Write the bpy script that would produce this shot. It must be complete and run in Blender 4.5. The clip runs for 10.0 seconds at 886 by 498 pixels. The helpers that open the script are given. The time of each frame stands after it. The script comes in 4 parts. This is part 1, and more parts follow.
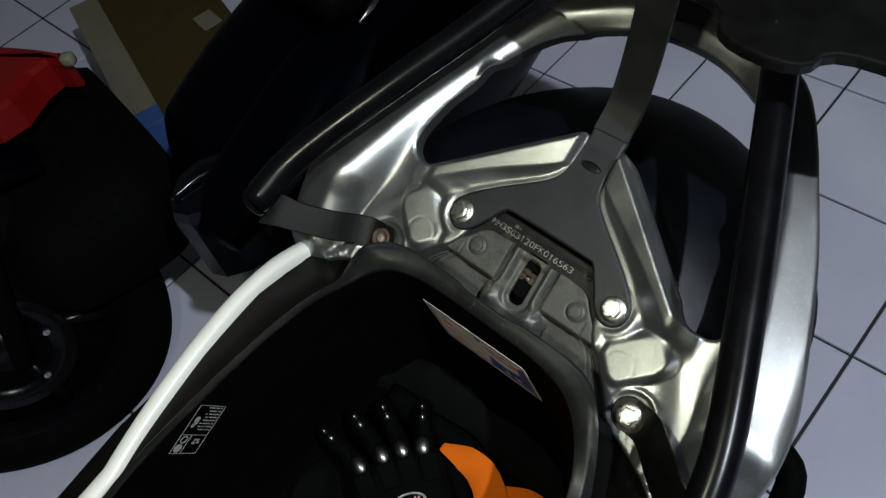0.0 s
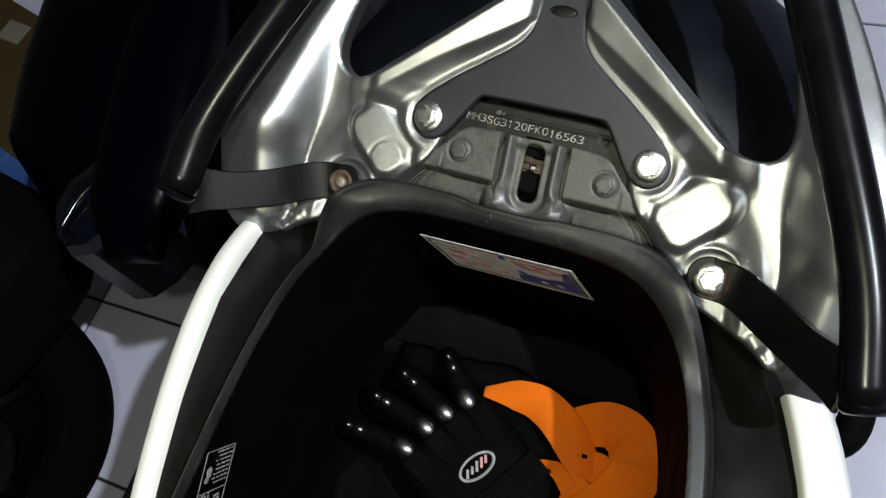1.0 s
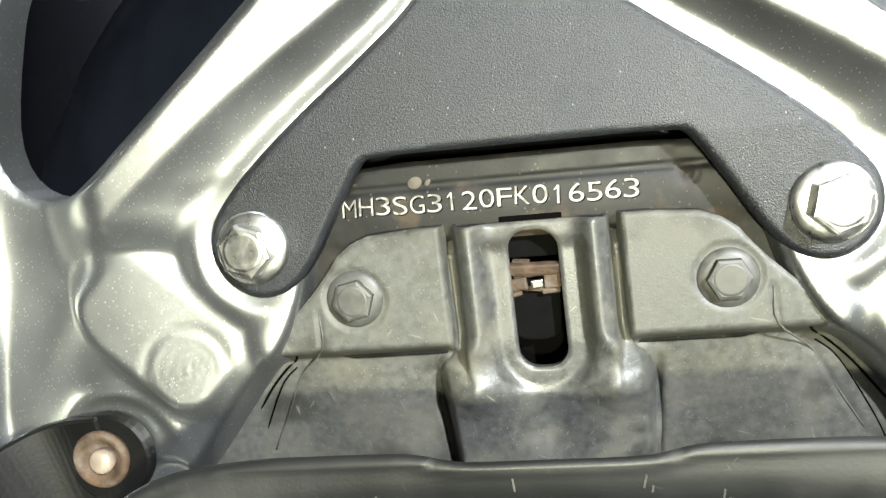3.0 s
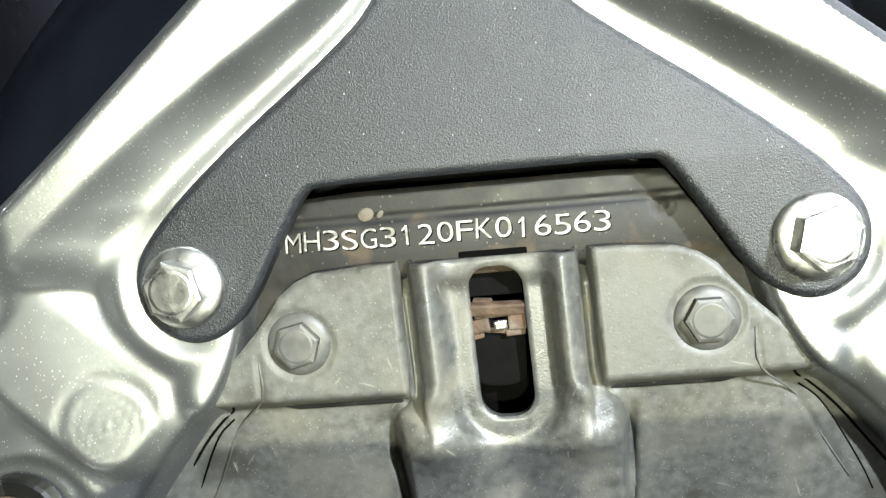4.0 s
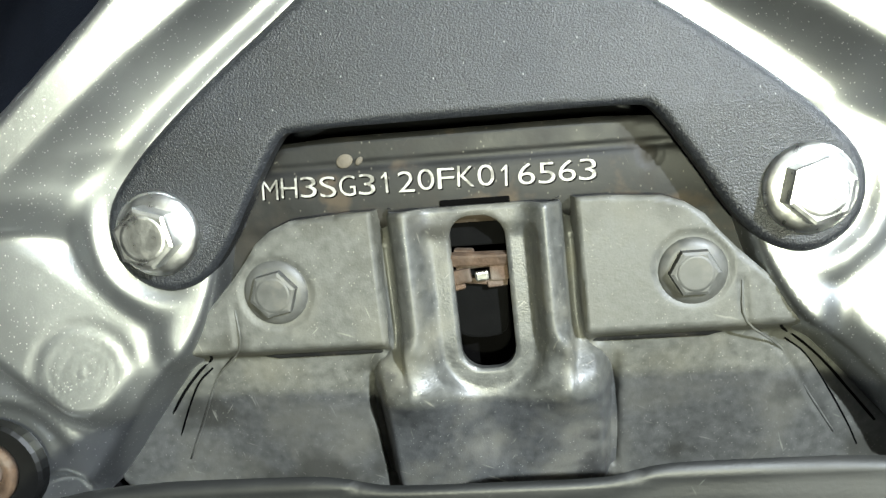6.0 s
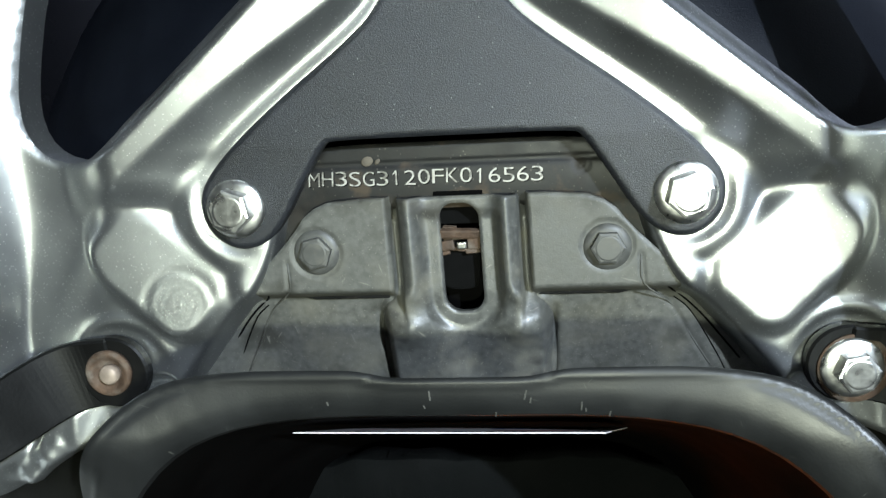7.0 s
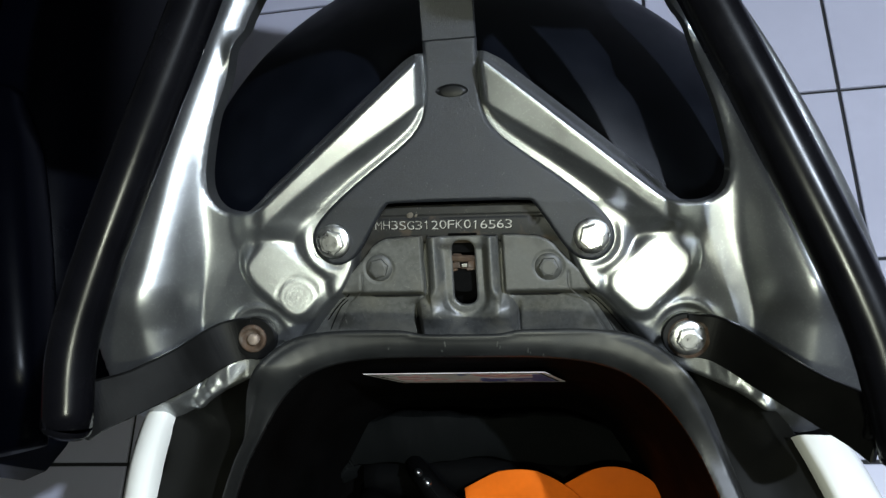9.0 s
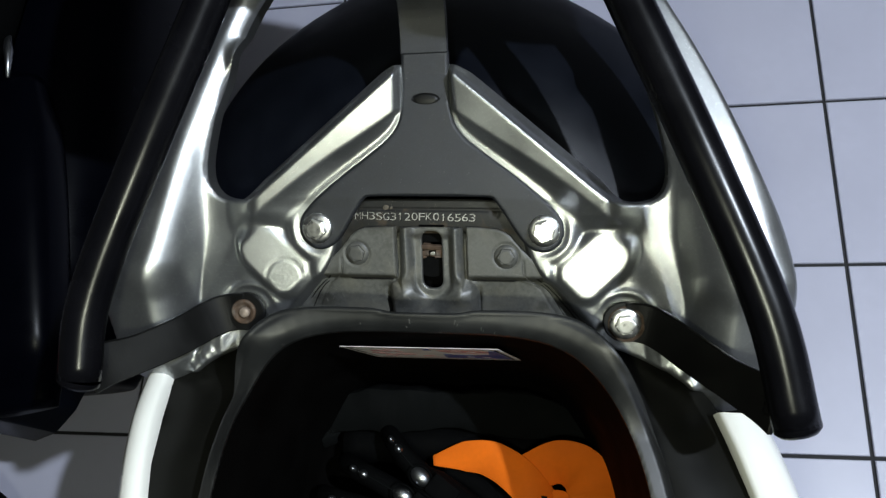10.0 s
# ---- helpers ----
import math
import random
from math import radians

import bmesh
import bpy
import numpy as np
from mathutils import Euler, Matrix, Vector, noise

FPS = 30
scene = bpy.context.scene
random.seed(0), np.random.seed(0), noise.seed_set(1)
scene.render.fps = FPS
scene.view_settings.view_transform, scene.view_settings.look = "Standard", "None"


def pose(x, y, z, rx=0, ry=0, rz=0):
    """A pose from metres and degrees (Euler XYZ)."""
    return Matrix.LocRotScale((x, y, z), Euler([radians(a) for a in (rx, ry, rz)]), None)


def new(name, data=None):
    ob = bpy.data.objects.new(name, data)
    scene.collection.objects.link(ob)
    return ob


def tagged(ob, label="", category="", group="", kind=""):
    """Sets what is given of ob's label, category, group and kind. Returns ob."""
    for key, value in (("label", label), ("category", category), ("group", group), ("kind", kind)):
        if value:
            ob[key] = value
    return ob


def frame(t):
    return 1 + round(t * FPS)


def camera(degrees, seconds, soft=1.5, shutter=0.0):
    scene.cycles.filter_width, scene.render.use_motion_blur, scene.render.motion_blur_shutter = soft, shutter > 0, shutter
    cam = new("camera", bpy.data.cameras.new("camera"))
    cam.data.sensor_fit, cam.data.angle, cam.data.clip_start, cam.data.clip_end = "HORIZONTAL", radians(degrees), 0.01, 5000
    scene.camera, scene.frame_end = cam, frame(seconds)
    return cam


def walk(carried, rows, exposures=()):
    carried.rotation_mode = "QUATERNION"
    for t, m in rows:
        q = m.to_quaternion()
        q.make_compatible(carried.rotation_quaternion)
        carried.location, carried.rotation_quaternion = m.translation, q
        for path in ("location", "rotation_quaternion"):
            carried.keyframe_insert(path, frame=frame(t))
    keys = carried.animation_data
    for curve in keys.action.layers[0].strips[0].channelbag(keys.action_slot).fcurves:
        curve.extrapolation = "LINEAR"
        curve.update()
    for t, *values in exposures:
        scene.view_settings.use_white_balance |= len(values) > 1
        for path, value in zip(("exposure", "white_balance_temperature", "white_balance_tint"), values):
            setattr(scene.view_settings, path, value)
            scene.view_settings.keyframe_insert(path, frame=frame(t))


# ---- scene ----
# ---- camera ----
cam = camera(58.98, 10.0, soft=1.4)
PATH = [
    (0.0, pose(-0.2374, -0.2222, 1.3200, 36.09, 9.73, 41.58)),
    (0.5, pose(-0.2859, -0.2500, 1.2988, 31.01, 13.67, 29.65)),
    (1.0, pose(-0.3426, -0.2232, 1.2323, 27.14, 13.76, 20.82)),
    (1.5, pose(-0.3880, -0.1477, 1.1594, 22.86, 15.59, 12.35)),
    (2.0, pose(-0.4201, -0.1002, 1.0745, 22.24, 16.14, 7.17)),
    (2.5, pose(-0.4543, -0.0565, 1.0210, 20.99, 15.86, 1.51)),
    (4.0, pose(-0.4698, -0.0324, 0.9795, 22.97, 10.76, -2.83)),
    (4.5, pose(-0.4621, -0.0224, 0.9693, 19.71, 11.47, -2.57)),
    (5.0, pose(-0.4684, -0.0280, 0.9655, 20.04, 10.77, -2.51)),
    (6.5, pose(-0.4567, -0.0338, 0.9932, 18.59, 10.81, -1.27)),
    (7.0, pose(-0.4440, -0.0569, 1.0473, 17.81, 11.16, -0.02)),
    (7.5, pose(-0.4406, -0.0891, 1.0854, 21.60, 12.44, 0.29)),
    (8.0, pose(-0.4404, -0.1055, 1.1256, 21.92, 12.21, -0.09)),
    (8.5, pose(-0.4252, -0.1205, 1.1721, 21.83, 12.48, 0.06)),
    (9.0, pose(-0.4109, -0.1330, 1.2211, 21.60, 11.42, 1.08)),
    (9.5, pose(-0.3854, -0.1523, 1.2479, 22.18, 10.75, 3.35)),
    (10.0, pose(-0.3741, -0.1562, 1.2699, 21.54, 11.34, 3.24)),
]
EXPOSURES = [(0.0, -0.35, 6400.0, 10.0), (1.0, 0.2, 6550.0, 12.0), (1.5, 0.65, 6450.0, 9.0), (2.0, 1.6, 6600.0, 10.0), (2.5, 1.8, 6850.0, 10.0), (4.0, 2.03, 6600.0, 9.0), (5.0, 1.88, 6450.0, 8.0), (6.5, 1.45, 6250.0, 8.0), (7.0, 1.0, 6000.0, 7.0), (7.5, 0.55, 5900.0, 6.0), (8.0, 0.3, 5900.0, 7.0), (8.5, 0.32, 6000.0, 8.0), (9.0, 0.15, 6050.0, 11.0), (10.0, 0.05, 6200.0, 11.0)]
walk(cam, PATH, EXPOSURES)

# ---- frames of reference ----
# RAIL: millimetres on the sloping plane of the grab rail; BODY: millimetres on the level body, same origin.
ORIGIN = Vector((-0.4868, 0.0334, 0.8165))
AX = Vector((0.99684, -0.00624, -0.07917))
AY = Vector((0.04462, 0.86870, 0.49332))
AZ = Vector((0.06570, -0.49529, 0.86624))
TILT = radians(29.6)
RAIL_TURN = Matrix((AX, AY, AZ)).transposed().to_4x4()
BODY_TURN = RAIL_TURN @ Matrix.Rotation(-TILT, 4, "X")
MM = Matrix.Scale(0.001, 4)
PLACE = Matrix.Translation(ORIGIN) @ BODY_TURN      # pose of the scooter
RAIL = Matrix.Rotation(TILT, 4, "X") @ MM            # rail millimetres -> scooter metres
BODY = MM.copy()

# ---- light ----
world = bpy.data.worlds.new("night")
scene.world = world
world.use_nodes = True
world.node_tree.nodes["Background"].inputs[0].default_value = (0.9, 0.9, 0.7, 1)
world.node_tree.nodes["Background"].inputs[1].default_value = 0.001
# hard cool lamp under the ceiling, to the side
ceiling_lamp = new("ceiling_lamp", bpy.data.lights.new("ceiling_lamp", "POINT"))
ceiling_lamp.data.energy, ceiling_lamp.data.color, ceiling_lamp.data.shadow_soft_size = 190.0, (0.85, 0.925, 1.0), 0.02
ceiling_lamp.location = (0.77, -0.106, 2.6)
# warm torch held over the scooter
torch = new("torch", bpy.data.lights.new("torch", "POINT"))
torch.data.energy, torch.data.color, torch.data.shadow_soft_size = 8.0, (0.98, 1.0, 0.75), 0.02
torch.location = PLACE @ RAIL @ Vector((62, -15, 640))


# ---- materials ----
def mat(name, color, rough=0.5, metal=0.0, var=0.25, scale=60, bump=0.0, bump_scale=400, dirt=None, dirt_scale=30, dirt_amount=0.5, coat=0.0, flakes=0.0, spec=0.5, specks=None, scratch=None, stain=None):
    """A surface with colour variation at two scales, fine relief and, if wanted, dirt."""
    m = bpy.data.materials.new(name)
    m.use_nodes = True
    nt = m.node_tree
    b = nt.nodes["Principled BSDF"]
    b.inputs["Metallic"].default_value = metal
    b.inputs["Coat Weight"].default_value = coat
    b.inputs["Specular IOR Level"].default_value = spec
    tc = nt.nodes.new("ShaderNodeTexCoord")

    def noise_at(s, detail=6):
        n = nt.nodes.new("ShaderNodeTexNoise")
        n.inputs["Scale"].default_value, n.inputs["Detail"].default_value = s, detail
        nt.links.new(tc.outputs["Object"], n.inputs["Vector"])
        return n.outputs["Fac"]

    def ramp(src, lo, hi, a, z):
        r = nt.nodes.new("ShaderNodeMapRange")
        r.inputs[1].default_value, r.inputs[2].default_value, r.inputs[3].default_value, r.inputs[4].default_value = lo, hi, a, z
        nt.links.new(src, r.inputs[0])
        return r.outputs[0]

    def mixed(fac, a, z):
        x = nt.nodes.new("ShaderNodeMix")
        x.data_type = "RGBA"
        for sock, v in ((x.inputs[0], fac), (x.inputs[6], a), (x.inputs[7], z)):
            if isinstance(v, (int, float)):
                sock.default_value = v
            elif isinstance(v, tuple):
                sock.default_value = (*v, 1)
            else:
                nt.links.new(v, sock)
        return x.outputs[2]

    dark = tuple(c * (1 - var) for c in color)
    light = tuple(min(1, c * (1 + var)) for c in color)
    n1, n2 = noise_at(scale), noise_at(scale * 9)
    col = mixed(ramp(n1, 0.3, 0.7, 0, 1), dark, light)
    col = mixed(ramp(n2, 0.35, 0.75, 0, 0.45), col, dark)
    rough_out = ramp(n1, 0.3, 0.7, rough * 0.85, min(1, rough * 1.2))
    if dirt:
        d = ramp(noise_at(dirt_scale, 8), 0.62 - 0.25 * dirt_amount, 0.75, 0, min(1, dirt_amount * 1.3))
        col = mixed(d, col, dirt)
        mx = nt.nodes.new("ShaderNodeMix")
        nt.links.new(d, mx.inputs[0]); nt.links.new(rough_out, mx.inputs[2]); mx.inputs[3].default_value = 0.85
        rough_out = mx.outputs[0]
    if stain:
        tone, size, cover = stain
        col = mixed(ramp(noise_at(size, 9), 0.66 - 0.22 * cover, 0.74 - 0.22 * cover, 0, 0.75), col, tone)
    if specks:
        grain, share, tone = specks
        vor = nt.nodes.new("ShaderNodeTexVoronoi")
        vor.inputs["Scale"].default_value = grain
        warp = nt.nodes.new("ShaderNodeMapping")
        warp.inputs["Scale"].default_value = (1, 0.55, 1)
        warp.inputs["Rotation"].default_value = (0, 0, 0.6)
        nt.links.new(tc.outputs["Object"], warp.inputs[0])
        nt.links.new(warp.outputs[0], vor.inputs["Vector"])
        near = ramp(vor.outputs["Distance"], 0.10, 0.22, 1, 0)
        pick = ramp(vor.outputs["Color"], 1 - share - 0.02, 1 - share, 0, 1)
        both = nt.nodes.new("ShaderNodeMath")
        both.operation = "MULTIPLY"
        nt.links.new(near, both.inputs[0])
        nt.links.new(pick, both.inputs[1])
        col = mixed(both.outputs[0], col, tone)
    if scratch:
        cover, tone = scratch
        for turn, size in ((0.5, 1.0), (2.2, 0.7), (1.3, 1.3)):
            along = nt.nodes.new("ShaderNodeMapping")
            along.vector_type = "TEXTURE"
            along.inputs["Rotation"].default_value = (0.3, 0.2, turn)
            along.inputs["Scale"].default_value = (0.0008 * size, 0.009 * size, 0.006)
            nt.links.new(tc.outputs["Object"], along.inputs[0])
            n = nt.nodes.new("ShaderNodeTexNoise")
            n.inputs["Scale"].default_value, n.inputs["Detail"].default_value = 1.0, 1.0
            nt.links.new(along.outputs[0], n.inputs["Vector"])
            col = mixed(ramp(n.outputs["Fac"], 0.80 - 0.16 * cover, 0.88 - 0.16 * cover, 0, 0.6), col, tone)
    nt.links.new(col, b.inputs["Base Color"])
    nt.links.new(rough_out, b.inputs["Roughness"])
    if bump or flakes:
        bn = nt.nodes.new("ShaderNodeBump")
        bn.inputs["Strength"].default_value, bn.inputs["Distance"].default_value = max(bump, flakes), 0.0004
        if flakes:
            v = nt.nodes.new("ShaderNodeTexVoronoi")
            v.inputs["Scale"].default_value = bump_scale
            nt.links.new(tc.outputs["Object"], v.inputs["Vector"])
            nt.links.new(ramp(v.outputs["Color"], 0.0, 1.0, 0, 1), bn.inputs["Height"])
        else:
            nt.links.new(noise_at(bump_scale, 3), bn.inputs["Height"])
        nt.links.new(bn.outputs[0], b.inputs["Normal"])
    return m


SILVER = mat("silver_paint", (0.37, 0.38, 0.38), 0.33, 0.94, 0.12, 25, flakes=0.16, bump_scale=2600, dirt=(0.16, 0.15, 0.11), dirt_scale=12, dirt_amount=0.12, specks=(1300, 0.5, (1.0, 1.0, 0.98)), scratch=(0.1, (0.8, 0.8, 0.78)))
PLATE = mat("black_powder_coat", (0.0085, 0.0095, 0.012), 0.43, 0.0, 0.4, 35, bump=0.6, bump_scale=2400, dirt=(0.06, 0.063, 0.067), dirt_scale=1700, dirt_amount=0.34, specks=(1000, 0.14, (0.15, 0.15, 0.145)))
TUBE = mat("black_gloss_paint", (0.003, 0.003, 0.004), 0.24, 0.0, 0.25, 40, spec=0.17, specks=(200, 0.05, (0.05, 0.05, 0.05)), bump=0.08, bump_scale=120)
STRAP = mat("worn_black_steel", (0.0032, 0.0032, 0.003), 0.42, 0.0, 0.25, 40, bump=0.15, bump_scale=900, spec=0.24, specks=(260, 0.05, (0.08, 0.08, 0.07)))
BRACKET = mat("worn_black_bracket", (0.06, 0.061, 0.057), 0.4, 0.0, 0.3, 420, bump=0.2, bump_scale=1600, dirt=(0.135, 0.127, 0.095), dirt_scale=70, dirt_amount=0.6, stain=((0.026, 0.025, 0.022), 60, 0.3), specks=(1500, 0.34, (0.22, 0.215, 0.19)), scratch=(0.4, (0.21, 0.2, 0.165)), spec=0.7)
FRAME = mat("frame_paint", (0.011, 0.011, 0.0105), 0.48, 0.0, 0.3, 70, bump=0.1, bump_scale=900, dirt=(0.034, 0.027, 0.018), dirt_scale=90, dirt_amount=0.34, specks=(900, 0.3, (0.08, 0.075, 0.06)), stain=((0.05, 0.036, 0.022), 70, 0.4), scratch=(0.15, (0.08, 0.07, 0.06)), spec=0.25)
PLASTIC = mat("dusty_black_plastic", (0.068, 0.068, 0.060), 0.5, 0.0, 0.3, 420, bump=0.14, bump_scale=1600, dirt=(0.118, 0.111, 0.082), dirt_scale=45, dirt_amount=0.5, specks=(1500, 0.3, (0.18, 0.175, 0.145)), scratch=(0.3, (0.19, 0.185, 0.15)), stain=((0.026, 0.025, 0.019), 34, 0.45))
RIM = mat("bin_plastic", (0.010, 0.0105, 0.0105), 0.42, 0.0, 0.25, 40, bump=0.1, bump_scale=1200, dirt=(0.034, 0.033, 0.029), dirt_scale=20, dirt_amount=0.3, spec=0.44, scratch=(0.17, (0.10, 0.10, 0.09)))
LEDGE = mat("ledge_plastic", (0.004, 0.004, 0.0032), 0.42, 0.0, 0.25, 40, bump=0.1, bump_scale=900, spec=0.14)
# near-black for print and hidden parts; also puts shade into the bin's plastic
BIN = mat("bin_shade_black", (0.0009, 0.0008, 0.00075), 0.75, 0.0, 0.3, 30, bump=0.1, bump_scale=600, spec=0.04)
FAIRING = mat("black_fairing", (0.0026, 0.0035, 0.0063), 0.4, 0.0, 0.25, 30, bump=0.3, bump_scale=1400, spec=0.2)
WHITE = mat("white_body_paint", (0.80, 0.80, 0.76), 0.25, 0.0, 0.04, 20, coat=0.5)
ZINC = mat("zinc_steel", (0.72, 0.72, 0.70), 0.3, 1.0, 0.15, 300, bump=0.1, bump_scale=1500, dirt=(0.35, 0.30, 0.22), dirt_scale=250, dirt_amount=0.2)
DULL = mat("dull_painted_steel", (0.055, 0.055, 0.050), 0.45, 0.0, 0.25, 300, dirt=(0.14, 0.13, 0.10), dirt_scale=200, dirt_amount=0.3)
RUST = mat("rusty_steel", (0.075, 0.046, 0.028), 0.75, 0.3, 0.5, 180, bump=0.7, bump_scale=700, dirt=(0.17, 0.15, 0.125), dirt_scale=160, dirt_amount=0.55)
DUSTY = mat("dusty_steel", (0.30, 0.24, 0.19), 0.6, 0.4, 0.2, 300)
DUSTPAINT = mat("pale_paint_blob", (0.10, 0.085, 0.062), 0.8, 0.0, 0.4, 500, dirt=(0.05, 0.04, 0.03), dirt_scale=500, dirt_amount=0.5)
STAMP = mat("stamped_metal", (0.33, 0.32, 0.29), 0.5, 0.3, 0.25, 300, bump=0.4, bump_scale=900, stain=((0.06, 0.055, 0.045), 260, 0.5))
ORANGE = mat("orange_cloth", (0.72, 0.14, 0.005), 0.8, 0.0, 0.10, 30, bump=0.3, bump_scale=1800, spec=0.15)
GLOVE = mat("black_glove_fabric", (0.0012, 0.0013, 0.0014), 0.75, 0.0, 0.3, 60, bump=0.6, bump_scale=1200, spec=0.04)
GLOSS = mat("glossy_black_plastic", (0.30, 0.31, 0.32), 0.34, 1.0, 0.1, 60)
CLOTH = mat("dark_grey_cloth", (0.0019, 0.0023, 0.0023), 0.85, 0.0, 0.3, 30, bump=0.4, bump_scale=900, spec=0.08)
RUBBER = mat("tyre_rubber", (0.0014, 0.0014, 0.0014), 0.8, 0.0, 0.3, 60, bump=0.3, bump_scale=500, spec=0.05)
NAVY = mat("navy_gloss_paint", (0.0006, 0.0008, 0.002), 0.3, 0.0, 0.1, 20, spec=0.04)
INDIGO = mat("dark_blue_gloss_paint", (0.0012, 0.002, 0.0045), 0.18, 0.0, 0.2, 30, spec=0.45, specks=(60, 0.1, (0.01, 0.012, 0.016)))
RED = mat("red_gloss_paint", (0.16, 0.004, 0.004), 0.3, 0.0, 0.08, 20, spec=0.4)
REDLENS = mat("red_lens", (0.05, 0.002, 0.003), 0.2, 0.0, 0.1, 30)
TILE = mat("glazed_tile", (0.60, 0.60, 0.72), 0.4, 0.0, 0.04, 6, dirt=(0.42, 0.40, 0.46), dirt_scale=5, dirt_amount=0.12)
GROUT = mat("dark_grout", (0.03, 0.03, 0.032), 0.9, 0.0, 0.3, 60)
# box colours are darkened to carry the shade the box stands in
CARD = mat("shaded_cardboard", (0.05, 0.036, 0.012), 0.8, 0.0, 0.12, 20, spec=0.1)
CREAM = mat("shaded_cream", (0.17, 0.155, 0.11), 0.7, 0.0, 0.1, 20, spec=0.2)
BLUE = mat("shaded_blue_print", (0.04, 0.09, 0.26), 0.5, 0.0, 0.1, 40, spec=0.2)
PRINT = mat("sticker_white", (0.60, 0.57, 0.58), 0.5, 0.0, 0.2, 60, dirt=(0.58, 0.30, 0.31), dirt_scale=45, dirt_amount=0.4)
PINK = mat("sticker_red", (0.50, 0.24, 0.26), 0.5, 0.0, 0.3, 150)
VIOLET = mat("sticker_blue", (0.02, 0.06, 0.27), 0.4, 0.0, 0.3, 120, dirt=(0.4, 0.36, 0.42), dirt_scale=160, dirt_amount=0.3)
GREYINK = mat("grey_ink", (0.28, 0.28, 0.28), 0.5, 0.0, 0.3, 200, dirt=(0.02, 0.02, 0.02), dirt_scale=120, dirt_amount=0.5)
PLASTER = mat("plain_wall", (0.10, 0.095, 0.08), 0.9, 0.0, 0.06, 3)


# ---- mesh helpers ----
def finish(name, bm, material, parent, label, frame_m, smooth):
    bm.transform(frame_m)
    me = bpy.data.meshes.new(name)
    bm.to_mesh(me)
    bm.free()
    me.materials.append(material)
    if smooth:
        me.polygons.foreach_set("use_smooth", [True] * len(me.polygons))
    ob = new(name, me)
    if parent is not None:
        if parent.parent is not None and parent.parent.parent is not None:
            parent = parent.parent
        ob.parent = parent
    if label:
        tagged(ob, label)
    return ob


def part(name, bm, material, parent, label="", frame_m=Matrix(), smooth=False):
    return finish(name, bm, material, parent, label, frame_m, smooth)


def thing(name, m, label, category, group=""):
    ob = new(name)
    ob.matrix_world = m
    ob.empty_display_size = 0.05
    return tagged(ob, label, category, group)


def smooth_loop(points, rounds=3):
    p = np.array(points, float)
    for _ in range(rounds):
        q = np.roll(p, -1, 0)
        p = np.stack([0.75 * p + 0.25 * q, 0.25 * p + 0.75 * q], 1).reshape(-1, 2)
    return p


def mirrored(half):
    """A closed outline from its right half, listed from the centre line round to the centre line."""
    left = [(-x, y) for x, y in reversed(half) if x > 0.01]
    return list(half) + left


def away(loop, x, y):
    """Signed distance to a closed loop, negative inside."""
    p, q = loop, np.roll(loop, -1, 0)
    best = np.full(x.shape, 1e9)
    inside = np.zeros(x.shape, bool)
    for (ax, ay), (bx, by) in zip(p, q):
        dx, dy = bx - ax, by - ay
        t = np.clip(((x - ax) * dx + (y - ay) * dy) / (dx * dx + dy * dy + 1e-9), 0, 1)
        best = np.minimum(best, np.hypot(x - ax - t * dx, y - ay - t * dy))
        if ay != by:
            cross = ((ay > y) != (by > y)) & (x < (bx - ax) * (y - ay) / (by - ay) + ax)
            inside ^= cross
    return np.where(inside, -best, best)


def near_line(points, x, y):
    """Distance to an open polyline."""
    best = np.full(x.shape, 1e9)
    for (ax, ay), (bx, by) in zip(points, points[1:]):
        dx, dy = bx - ax, by - ay
        t = np.clip(((x - ax) * dx + (y - ay) * dy) / (dx * dx + dy * dy), 0, 1)
        best = np.minimum(best, np.hypot(x - ax - t * dx, y - ay - t * dy))
    return best


def step01(v, a, b):
    t = np.clip((v - a) / (b - a), 0, 1)
    return t * t * (3 - 2 * t)


def bell(v, width):
    return np.exp(-(v / width) ** 2)


SKEW = -0.03


